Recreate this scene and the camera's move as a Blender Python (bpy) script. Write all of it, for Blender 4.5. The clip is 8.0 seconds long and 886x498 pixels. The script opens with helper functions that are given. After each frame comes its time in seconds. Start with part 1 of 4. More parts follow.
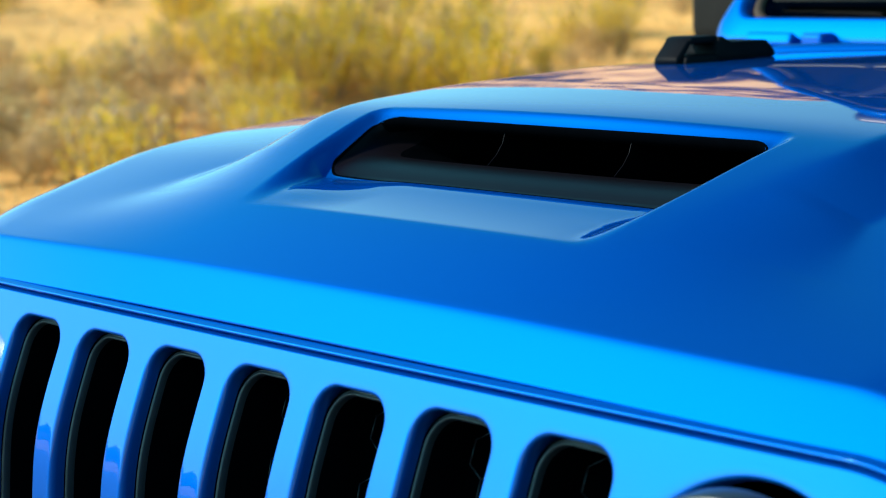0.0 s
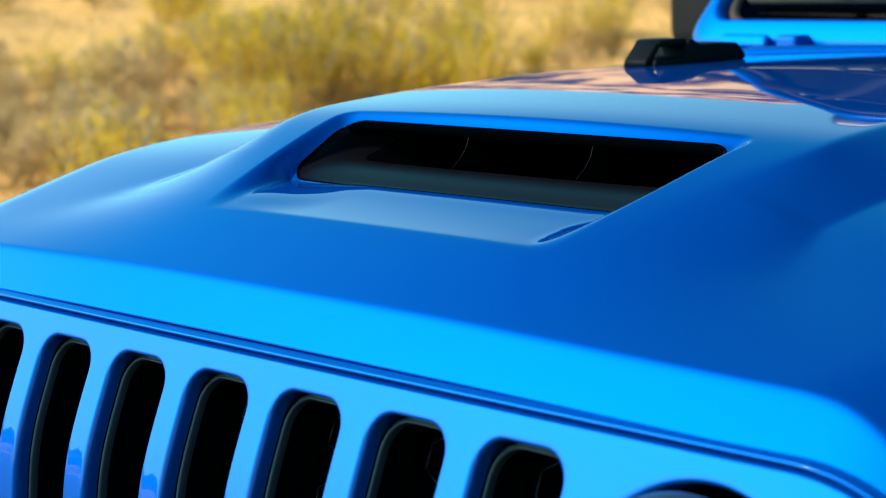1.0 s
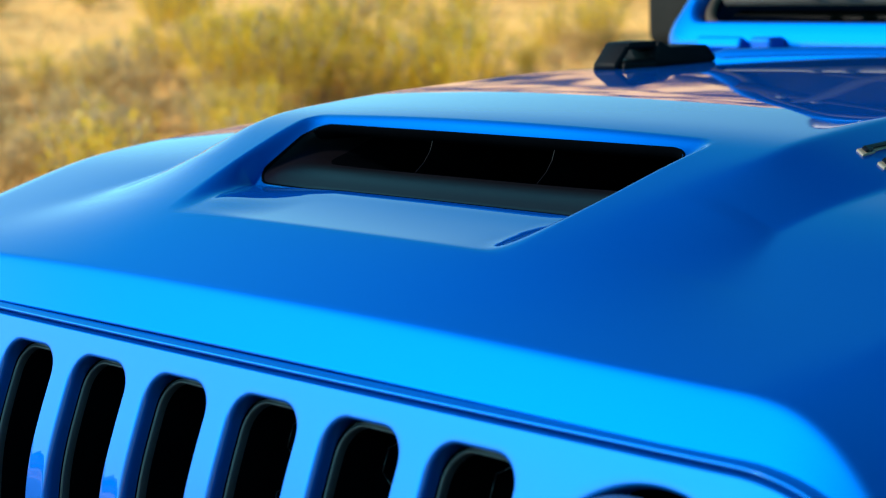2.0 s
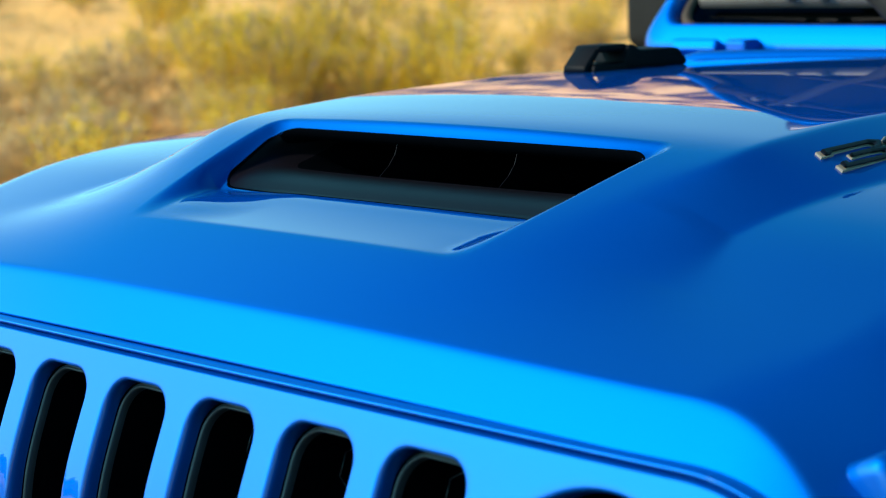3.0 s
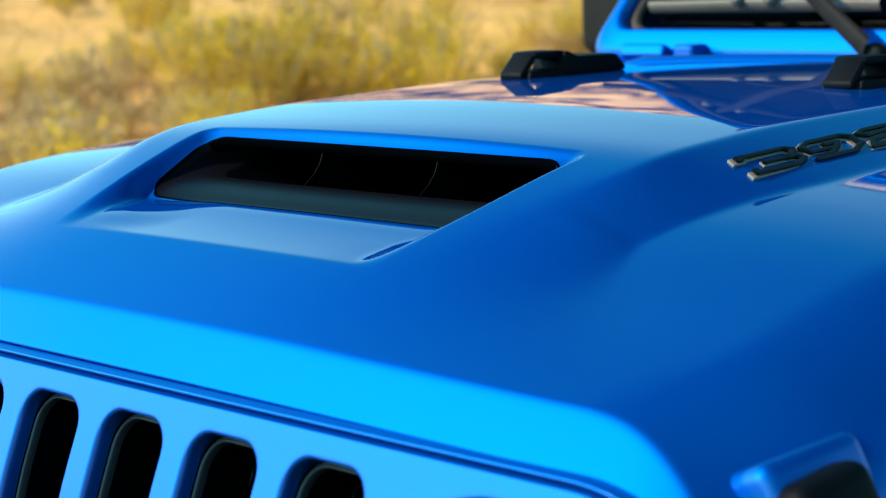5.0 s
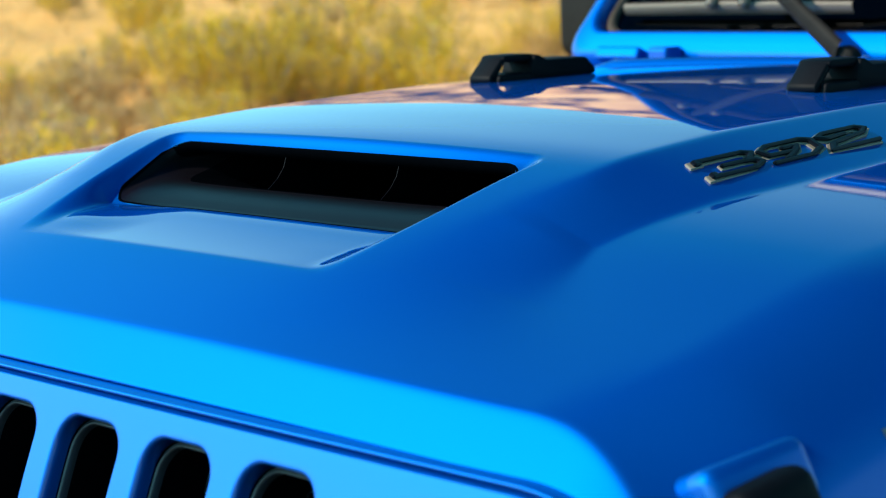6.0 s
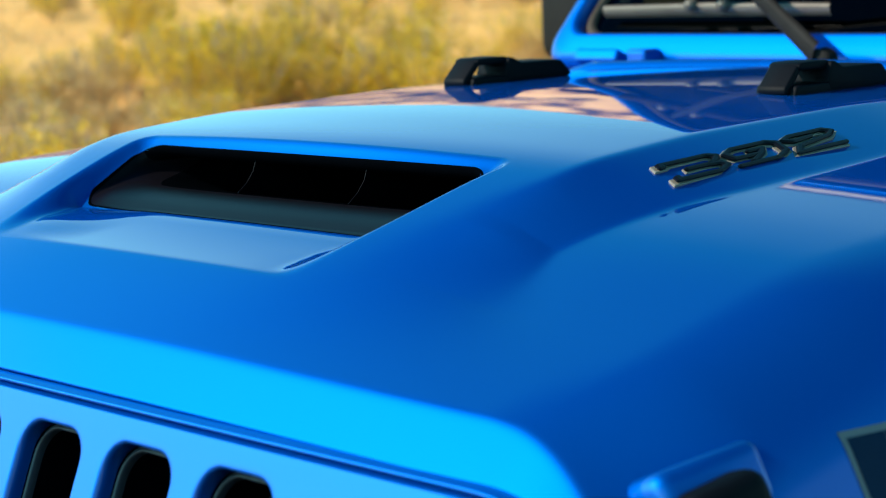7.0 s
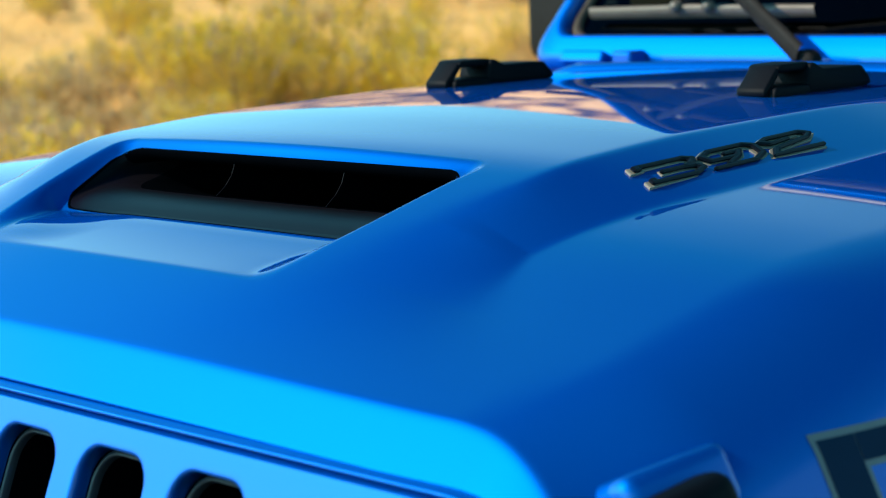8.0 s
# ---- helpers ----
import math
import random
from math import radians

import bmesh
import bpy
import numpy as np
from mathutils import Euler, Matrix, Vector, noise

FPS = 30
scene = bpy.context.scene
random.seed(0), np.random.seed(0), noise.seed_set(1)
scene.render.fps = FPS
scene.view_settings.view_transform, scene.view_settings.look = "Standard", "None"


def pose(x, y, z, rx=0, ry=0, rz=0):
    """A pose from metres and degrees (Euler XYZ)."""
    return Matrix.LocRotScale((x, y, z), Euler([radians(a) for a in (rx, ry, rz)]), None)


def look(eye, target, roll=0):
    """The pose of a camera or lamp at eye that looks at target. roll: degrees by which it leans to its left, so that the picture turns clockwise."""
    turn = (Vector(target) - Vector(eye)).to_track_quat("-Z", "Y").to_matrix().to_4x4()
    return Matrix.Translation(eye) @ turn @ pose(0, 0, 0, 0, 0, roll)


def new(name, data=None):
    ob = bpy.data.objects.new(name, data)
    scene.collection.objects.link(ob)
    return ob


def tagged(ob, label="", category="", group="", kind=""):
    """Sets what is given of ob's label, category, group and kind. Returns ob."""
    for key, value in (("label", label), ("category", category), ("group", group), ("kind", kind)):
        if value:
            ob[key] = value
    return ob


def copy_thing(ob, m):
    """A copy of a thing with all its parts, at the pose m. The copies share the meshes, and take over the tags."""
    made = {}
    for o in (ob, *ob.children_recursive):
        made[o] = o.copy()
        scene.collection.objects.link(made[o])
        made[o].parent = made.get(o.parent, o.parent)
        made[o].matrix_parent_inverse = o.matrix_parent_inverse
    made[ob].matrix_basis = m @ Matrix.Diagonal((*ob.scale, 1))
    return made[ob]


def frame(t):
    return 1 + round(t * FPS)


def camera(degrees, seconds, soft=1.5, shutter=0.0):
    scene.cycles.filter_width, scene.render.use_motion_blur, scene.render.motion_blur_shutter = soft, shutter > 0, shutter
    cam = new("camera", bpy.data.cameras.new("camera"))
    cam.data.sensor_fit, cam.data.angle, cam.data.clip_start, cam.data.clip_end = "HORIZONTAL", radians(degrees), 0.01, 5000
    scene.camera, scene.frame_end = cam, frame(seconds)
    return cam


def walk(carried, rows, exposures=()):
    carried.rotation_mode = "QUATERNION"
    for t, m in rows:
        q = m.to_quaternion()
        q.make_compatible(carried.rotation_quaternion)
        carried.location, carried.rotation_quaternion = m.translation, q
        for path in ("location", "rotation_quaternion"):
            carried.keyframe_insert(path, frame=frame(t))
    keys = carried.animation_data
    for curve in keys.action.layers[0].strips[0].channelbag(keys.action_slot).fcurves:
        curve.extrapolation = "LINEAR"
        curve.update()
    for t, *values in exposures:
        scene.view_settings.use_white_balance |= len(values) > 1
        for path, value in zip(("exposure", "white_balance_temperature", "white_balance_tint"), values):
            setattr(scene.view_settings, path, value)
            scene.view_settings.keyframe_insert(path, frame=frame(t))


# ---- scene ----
# ---------------------------------------------------------------- camera
LIFT = 0.12          # the car's own zero plane stands this far above the ground
cam = camera(26.7, 8.0, 1.0)
cam.data.dof.use_dof = True
cam.data.dof.focus_distance = 1.62
cam.data.dof.aperture_fstop = 7.6
PATH = [
    (0.0, 1.1641, -0.8925, 1.3220, 81.157, 1.326, 46.644),
    (0.5, 1.1748, -0.8820, 1.3228, 81.172, 1.386, 46.577),
    (1.0, 1.1856, -0.8713, 1.3237, 81.187, 1.447, 46.509),
    (1.5, 1.1965, -0.8605, 1.3246, 81.202, 1.508, 46.439),
    (3.0, 1.2282, -0.8292, 1.3272, 81.245, 1.686, 46.239),
    (3.5, 1.2394, -0.8182, 1.3282, 81.261, 1.749, 46.168),
    (4.0, 1.2507, -0.8069, 1.3291, 81.276, 1.813, 46.097),
    (4.5, 1.2619, -0.7959, 1.3300, 81.291, 1.876, 46.026),
    (6.0, 1.2949, -0.7633, 1.3327, 81.335, 2.062, 45.818),
    (6.5, 1.3049, -0.7534, 1.3336, 81.348, 2.118, 45.754),
    (7.0, 1.3132, -0.7452, 1.3342, 81.359, 2.165, 45.702),
    (7.5, 1.3203, -0.7382, 1.3348, 81.368, 2.205, 45.658),
    (8.0, 1.3258, -0.7327, 1.3353, 81.375, 2.236, 45.622),
]
walk(cam, [(t, pose(x, y, z + LIFT, rx, ry, rz)) for t, x, y, z, rx, ry, rz in PATH])

# ---------------------------------------------------------------- light
SUN_FROM = Vector((-0.50, -0.64, 0.58)).normalized()
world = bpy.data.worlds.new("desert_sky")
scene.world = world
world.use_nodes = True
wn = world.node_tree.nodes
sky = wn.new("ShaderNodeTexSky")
sky.sky_type = "NISHITA"
sky.sun_disc = False
sky.sun_elevation = math.asin(SUN_FROM.z)
sky.sun_rotation = math.atan2(SUN_FROM.x, SUN_FROM.y)
sky.air_density, sky.dust_density, sky.ozone_density = 0.8, 0.3, 1.6
sky.altitude = 1200
wn["Background"].inputs[1].default_value = 0.245
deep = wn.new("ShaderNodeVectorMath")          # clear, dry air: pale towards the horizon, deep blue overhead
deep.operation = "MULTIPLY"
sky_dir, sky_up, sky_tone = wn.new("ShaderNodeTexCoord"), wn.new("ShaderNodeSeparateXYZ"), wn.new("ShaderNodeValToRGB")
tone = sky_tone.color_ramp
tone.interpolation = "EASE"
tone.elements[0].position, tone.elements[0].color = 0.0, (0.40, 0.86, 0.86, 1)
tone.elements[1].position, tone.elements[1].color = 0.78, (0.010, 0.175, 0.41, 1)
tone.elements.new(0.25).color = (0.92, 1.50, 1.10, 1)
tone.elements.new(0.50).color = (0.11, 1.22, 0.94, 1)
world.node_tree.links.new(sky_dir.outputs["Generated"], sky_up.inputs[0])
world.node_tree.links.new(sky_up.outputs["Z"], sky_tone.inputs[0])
to_sun, away, dim = wn.new("ShaderNodeVectorMath"), wn.new("ShaderNodeMapRange"), wn.new("ShaderNodeVectorMath")
to_sun.operation, dim.operation = "DOT_PRODUCT", "SCALE"          # the sky is deepest square to the sun
to_sun.inputs[1].default_value = SUN_FROM
away.inputs[1].default_value, away.inputs[2].default_value = -0.1, 0.5
away.inputs[3].default_value, away.inputs[4].default_value = 0.56, 1.00
world.node_tree.links.new(sky_dir.outputs["Generated"], to_sun.inputs[0])
world.node_tree.links.new(to_sun.outputs["Value"], away.inputs[0])
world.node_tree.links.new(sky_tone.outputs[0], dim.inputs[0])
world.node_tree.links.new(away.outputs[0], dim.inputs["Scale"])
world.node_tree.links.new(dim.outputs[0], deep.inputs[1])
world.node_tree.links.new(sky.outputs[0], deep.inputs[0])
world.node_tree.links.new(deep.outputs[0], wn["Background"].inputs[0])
sun = new("sun", bpy.data.lights.new("sun", "SUN"))
sun.data.energy, sun.data.angle, sun.data.color = 4.0, radians(0.55), (1.0, 0.93, 0.82)
sun.matrix_world = look(SUN_FROM * 30, (0, 0, 0))
scene.view_settings.exposure = 0.75


# ---------------------------------------------------------------- materials
def mat(name, color, rough=0.5, metal=0.0, coat=0.0, coat_rough=0.03, spec=0.5, vary=0.0, scale=20.0, bump=0.0, bump_scale=200.0):
    """A surface with colour variation at two scales and fine relief."""
    m = bpy.data.materials.new(name)
    m.use_nodes = True
    nt = m.node_tree
    b = nt.nodes["Principled BSDF"]
    b.inputs["Base Color"].default_value = (*color, 1)
    b.inputs["Roughness"].default_value = rough
    b.inputs["Metallic"].default_value = metal
    b.inputs["Coat Weight"].default_value = coat
    b.inputs["Coat Roughness"].default_value = coat_rough
    b.inputs["Specular IOR Level"].default_value = spec
    co = nt.nodes.new("ShaderNodeTexCoord")
    if vary:
        n1, n2 = nt.nodes.new("ShaderNodeTexNoise"), nt.nodes.new("ShaderNodeTexNoise")
        n1.inputs["Scale"].default_value, n2.inputs["Scale"].default_value = scale, scale * 7
        n1.inputs["Detail"].default_value = n2.inputs["Detail"].default_value = 4
        add = nt.nodes.new("ShaderNodeMath")
        add.operation = "ADD"
        ramp = nt.nodes.new("ShaderNodeMapRange")
        ramp.inputs[1].default_value, ramp.inputs[2].default_value = 0.6, 1.4
        ramp.inputs[3].default_value, ramp.inputs[4].default_value = 1 - vary, 1 + vary
        mul = nt.nodes.new("ShaderNodeVectorMath")
        mul.operation = "SCALE"
        mul.inputs[0].default_value = color
        for n in (n1, n2):
            nt.links.new(co.outputs["Object"], n.inputs["Vector"])
        nt.links.new(n1.outputs["Fac"], add.inputs[0])
        nt.links.new(n2.outputs["Fac"], add.inputs[1])
        nt.links.new(add.outputs[0], ramp.inputs[0])
        nt.links.new(ramp.outputs[0], mul.inputs["Scale"])
        nt.links.new(mul.outputs[0], b.inputs["Base Color"])
    if bump:
        nb, bu = nt.nodes.new("ShaderNodeTexNoise"), nt.nodes.new("ShaderNodeBump")
        nb.inputs["Scale"].default_value = bump_scale
        bu.inputs["Strength"].default_value = bump
        bu.inputs["Distance"].default_value = 0.5 / bump_scale
        nt.links.new(co.outputs["Object"], nb.inputs["Vector"])
        nt.links.new(nb.outputs["Fac"], bu.inputs["Height"])
        nt.links.new(bu.outputs[0], b.inputs["Normal"])
    return m


PAINT = mat("blue_metallic_paint", (0.0, 0.104, 0.45), 0.58, 0.9, 1.0, 0.022, spec=0.0)
PAINT.node_tree.nodes["Principled BSDF"].inputs["Specular Tint"].default_value = (0.0, 0.10, 0.40, 1)
PAINT.node_tree.nodes["Principled BSDF"].inputs["Coat IOR"].default_value = 1.39
BLACK = mat("black_textured_plastic", (0.012, 0.015, 0.017), 0.40, spec=0.7, bump=0.25, bump_scale=900, vary=0.2, scale=30)
RUBBER = mat("black_rubber", (0.0025, 0.0035, 0.005), 0.55, spec=0.06, bump=0.2, bump_scale=700, vary=0.2, scale=40)
DUCT = mat("satin_black_duct", (0.0042, 0.0034, 0.0046), 0.38, spec=0.08, vary=0.15, scale=30)
# near-black that stands in for shade in recesses, not a separate lining
SHADE_BLACK = mat("painted_shade_black", (0.0008, 0.0013, 0.0020), 0.9, spec=0.0, vary=0.2, scale=30)
BADGE_BLACK = mat("gloss_black_enamel", (0.004, 0.006, 0.008), 0.36, 0.0, 0.0, 0.05, spec=0.12, vary=0.15, scale=60)
BADGE_EDGE = mat("pale_bronze_edge", (0.22, 0.19, 0.14), 0.55, 0.1, vary=0.12, scale=80)
DECAL_BLACK = mat("dark_vinyl", (0.002, 0.018, 0.045), 0.6, 0.0, 0.0, 0.1, spec=0.08, vary=0.1, scale=50)
DECAL_GREY = mat("grey_vinyl", (0.16, 0.16, 0.16), 0.5, 0.0, 0.0, 0.1, spec=0.3, vary=0.1, scale=50)
STEEL = mat("grey_steel", (0.32, 0.31, 0.29), 0.35, 0.9, vary=0.12, scale=60)
WIPER = mat("matt_black_wiper", (0.016, 0.014, 0.012), 0.6, spec=0.06, vary=0.2, scale=40)
BLADE = mat("grey_wiper_frame", (0.105, 0.085, 0.062), 0.5, 0.2, vary=0.15, scale=40)
SEAL = mat("grey_windscreen_seal", (0.060, 0.046, 0.034), 0.6, spec=0.2, vary=0.2, scale=30)
LENS = mat("headlight_glass", (0.75, 0.74, 0.7), 0.12, 0.0, 1.0, 0.02, vary=0.15, scale=60)
TYRE = mat("tyre_rubber", (0.02, 0.02, 0.02), 0.75, vary=0.2, scale=20, bump=0.3, bump_scale=120)
CABIN = mat("dark_cabin_trim", (0.006, 0.009, 0.010), 0.7, spec=0.2, vary=0.2, scale=15)
ASPHALT = mat("worn_asphalt", (0.055, 0.054, 0.052), 0.9, vary=0.3, scale=3, bump=0.5, bump_scale=150)


def glass_mat():
    m = bpy.data.materials.new("tinted_glass")
    m.use_nodes = True
    b = m.node_tree.nodes["Principled BSDF"]
    b.inputs["Base Color"].default_value = (0.0002, 0.0006, 0.0006, 1)
    b.inputs["Roughness"].default_value = 0.0
    b.inputs["Transmission Weight"].default_value = 1.0
    b.inputs["IOR"].default_value = 1.15
    b.inputs["Specular IOR Level"].default_value = 0.05
    return m


GLASS = glass_mat()
DARK_GLASS = glass_mat()
DARK_GLASS.name = "dark_glass"
DARK_GLASS.node_tree.nodes["Principled BSDF"].inputs["Base Color"].default_value = (0.012, 0.016, 0.015, 1)


def sand_mat():
    m = bpy.data.materials.new("desert_sand")
    m.use_nodes = True
    nt = m.node_tree
    b = nt.nodes["Principled BSDF"]
    b.inputs["Roughness"].default_value = 0.95
    co = nt.nodes.new("ShaderNodeTexCoord")
    big, fine = nt.nodes.new("ShaderNodeTexNoise"), nt.nodes.new("ShaderNodeTexNoise")
    big.inputs["Scale"].default_value, big.inputs["Detail"].default_value = 0.35, 5
    fine.inputs["Scale"].default_value, fine.inputs["Detail"].default_value = 5, 6
    mix = nt.nodes.new("ShaderNodeMath")
    mix.operation = "ADD"
    r = nt.nodes.new("ShaderNodeValToRGB")
    r.color_ramp.elements[0].position, r.color_ramp.elements[0].color = 0.36, (0.56, 0.265, 0.05, 1)
    r.color_ramp.elements[1].position, r.color_ramp.elements[1].color = 0.62, (0.90, 0.47, 0.11, 1)
    half = nt.nodes.new("ShaderNodeMath")
    half.operation = "MULTIPLY"
    half.inputs[1].default_value = 0.5
    bu = nt.nodes.new("ShaderNodeBump")
    bu.inputs["Strength"].default_value, bu.inputs["Distance"].default_value = 0.6, 0.05
    for n in (big, fine):
        nt.links.new(co.outputs["Object"], n.inputs["Vector"])
    nt.links.new(big.outputs["Fac"], mix.inputs[0])
    nt.links.new(fine.outputs["Fac"], mix.inputs[1])
    nt.links.new(mix.outputs[0], half.inputs[0])
    nt.links.new(half.outputs[0], r.inputs[0])
    nt.links.new(r.outputs[0], b.inputs["Base Color"])
    nt.links.new(fine.outputs["Fac"], bu.inputs["Height"])
    nt.links.new(bu.outputs[0], b.inputs["Normal"])
    return m


SAND = sand_mat()


def rock_mat():
    """Red rock in level beds; the near-black streaks paint in the hills' shadows."""
    m = bpy.data.materials.new("red_desert_rock")
    m.use_nodes = True
    nt = m.node_tree
    b = nt.nodes["Principled BSDF"]
    b.inputs["Roughness"].default_value = 0.9
    co, mp = nt.nodes.new("ShaderNodeTexCoord"), nt.nodes.new("ShaderNodeMapping")
    mp.inputs["Scale"].default_value = (0.07, 0.07, 0.16)
    n, r = nt.nodes.new("ShaderNodeTexNoise"), nt.nodes.new("ShaderNodeValToRGB")
    n.inputs["Scale"].default_value, n.inputs["Detail"].default_value = 1.0, 6
    n.inputs["Distortion"].default_value = 0.6
    el = r.color_ramp.elements
    el[0].position, el[0].color = 0.46, (0.015, 0.007, 0.005, 1)
    el[1].position, el[1].color = 0.60, (0.88, 0.46, 0.17, 1)
    mid = el.new(0.51)
    mid.color = (0.56, 0.25, 0.09, 1)
    nt.links.new(co.outputs["Object"], mp.inputs[0])
    nt.links.new(mp.outputs[0], n.inputs["Vector"])
    nt.links.new(n.outputs["Fac"], r.inputs[0])
    nt.links.new(r.outputs[0], b.inputs["Base Color"])
    return m


ROCK = rock_mat()


def leaf_mat(name, c0, c1):
    m = bpy.data.materials.new(name)
    m.use_nodes = True
    nt = m.node_tree
    b = nt.nodes["Principled BSDF"]
    b.inputs["Roughness"].default_value = 0.7
    g = nt.nodes.new("ShaderNodeNewGeometry")
    r = nt.nodes.new("ShaderNodeValToRGB")
    r.color_ramp.elements[0].color, r.color_ramp.elements[1].color = (*c0, 1), (*c1, 1)
    nt.links.new(g.outputs["Random Per Island"], r.inputs[0])
    nt.links.new(r.outputs[0], b.inputs["Base Color"])
    tr = nt.nodes.new("ShaderNodeBsdfTranslucent")
    nt.links.new(r.outputs[0], tr.inputs[0])
    ms = nt.nodes.new("ShaderNodeMixShader")
    ms.inputs[0].default_value = 0.38
    nt.links.new(b.outputs[0], ms.inputs[1])
    nt.links.new(tr.outputs[0], ms.inputs[2])
    nt.links.new(ms.outputs[0], nt.nodes["Material Output"].inputs[0])
    return m


LEAF = leaf_mat("creosote_leaf", (0.42, 0.275, 0.010), (0.96, 0.61, 0.03))
DRY = leaf_mat("dry_grass", (0.46, 0.30, 0.11), (0.78, 0.52, 0.21))
BARK = mat("grey_bark", (0.30, 0.22, 0.14), 0.9, vary=0.3, scale=20)


# ---------------------------------------------------------------- mesh helpers
def mesh_ob(name, verts, faces, material, smooth=True):
    me = bpy.data.meshes.new(name)
    me.from_pydata([tuple(float(c) for c in v) for v in verts], [], [tuple(f) for f in faces])
    me.materials.append(material)
    if smooth:
        me.shade_smooth()
    me.update()
    return new(name, me)


def sub(ob, parent, label=""):
    """Hang ob under parent; direct parts of the car are lifted to its zero plane."""
    ob.parent = parent
    if parent.get("is_car"):
        ob.location.z = LIFT
    if label:
        ob["label"] = label
    return ob


def part(name, bm, material, parent, label="", smooth=True):
    me = bpy.data.meshes.new(name)
    bmesh.ops.recalc_face_normals(bm, faces=bm.faces)
    bm.to_mesh(me)
    bm.free()
    me.materials.append(material)
    if smooth:
        me.shade_smooth()
    return sub(new(name, me), parent, label)


def grid_faces(rows, cols, closed=False):
    out = []
    for i in range(rows - 1):
        for j in range(cols if closed else cols - 1):
            k = (j + 1) % cols
            out.append((i * cols + j, i * cols + k, (i + 1) * cols + k, (i + 1) * cols + j))
    return out


def block(sx, sy, sz, bevel=0.004, segs=3, m=None):
    bm = bmesh.new()
    bmesh.ops.create_cube(bm, size=1, matrix=Matrix.Diagonal((sx, sy, sz, 1)))
    if bevel:
        bmesh.ops.bevel(bm, geom=bm.edges[:], offset=bevel, segments=segs, profile=0.5, affect="EDGES")
    if m is not None:
        bm.transform(m)
    return bm


def prism(outline, depth, m=None, bevel=0.0, segs=2):
    """A flat outline in x, y, thickened by depth along z."""
    bm = bmesh.new()
    low = [bm.verts.new((x, y, 0)) for x, y in outline]
    f = bm.faces.new(low)
    ext = bmesh.ops.extrude_face_region(bm, geom=[f])
    bmesh.ops.translate(bm, verts=[v for v in ext["geom"] if isinstance(v, bmesh.types.BMVert)], vec=(0, 0, depth))
    if bevel:
        bmesh.ops.bevel(bm, geom=bm.edges[:], offset=bevel, segments=segs, profile=0.5, affect="EDGES")
    if m is not None:
        bm.transform(m)
    return bm


def tube(points, radius, sides=8):
    pts = [Vector(p) for p in points]
    verts, n = [], len(pts)
    for i, p in enumerate(pts):
        d = (pts[min(i + 1, n - 1)] - pts[max(i - 1, 0)]).normalized()
        a = d.orthogonal().normalized()
        b = d.cross(a)
        for k in range(sides):
            q = 2 * math.pi * k / sides
            verts.append(p + radius * (math.cos(q) * a + math.sin(q) * b))
    faces = grid_faces(n, sides, True)
    faces += [tuple(range(sides))[::-1], tuple(range((n - 1) * sides, n * sides))]
    return verts, faces


def rounded(w, h, r, n=8):
    """Outline of a rounded rectangle about the origin, counter-clockwise from its right side."""
    out = []
    for cx, cy, a0 in ((w / 2 - r, h / 2 - r, 0), (-w / 2 + r, h / 2 - r, 90), (-w / 2 + r, -h / 2 + r, 180), (w / 2 - r, -h / 2 + r, 270)):
        for k in range(n + 1):
            a = radians(a0 + 90 * k / n)
            out.append((cx + r * math.cos(a), cy + r * math.sin(a)))
    return out


# ---------------------------------------------------------------- the car's surfaces
def smoothed(xs, ys, sigma, lead):
    """A dense curve through (xs, ys), rounded by sigma, that meets the steep nose with a tight bend of about lead."""
    g = np.arange(-0.25, xs[-1] + 0.25, 0.001)
    lin = np.interp(g, xs, ys)
    lin[g < xs[0]] = ys[0] + (g[g < xs[0]] - xs[0]) * (ys[1] - ys[0]) / (xs[1] - xs[0])
    lin[g > xs[-1]] = ys[-1] + (g[g > xs[-1]] - xs[-1]) * (ys[-1] - ys[-2]) / (xs[-1] - xs[-2])
    k = np.exp(-0.5 * (np.arange(-200, 201) * 0.001 / sigma) ** 2)
    top = np.convolve(np.pad(lin, 200, mode="edge"), k / k.sum(), mode="valid")
    nose = NOSE_Z + (g - NOSE_Y) * 1.279
    low = np.minimum(top, nose)
    return g, low - lead * np.log(np.exp(-(top - low) / lead) + np.exp(-(nose - low) / lead)), top


NOSE_Y, NOSE_Z = 0.0200, 1.0280
G_Y, CENTRE, _ = smoothed([0.048, 0.143, 0.25, 0.35, 0.50, 0.75, 1.10], [1.0645, 1.1095, 1.147, 1.1815, 1.1935, 1.2005, 1.2000], 0.035, 0.0010)
_, OUTER, OUTER_RAW = smoothed([0.048, 0.20, 0.30, 0.40, 0.50, 0.75, 1.10], [1.0630, 1.108, 1.1392, 1.1548, 1.1623, 1.1730, 1.1800], 0.035, 0.0010)


def sstep(a, b, x):
    t = np.clip((x - a) / (b - a), 0, 1)
    return t * t * (3 - 2 * t)


def half_width(y):
    return np.interp(y, [0.0, 0.25, 0.7, 1.15], [0.672, 0.694, 0.727, 0.747])


CORNER = 0.132
ROLL_END = radians(72)          # the rolled side runs on as a straight, leaning panel
SIDE_LEAN = CORNER / (0.10 * math.tan(ROLL_END))
CX = 0.006          # the raised centre and its scoop sit this far off the zero plane


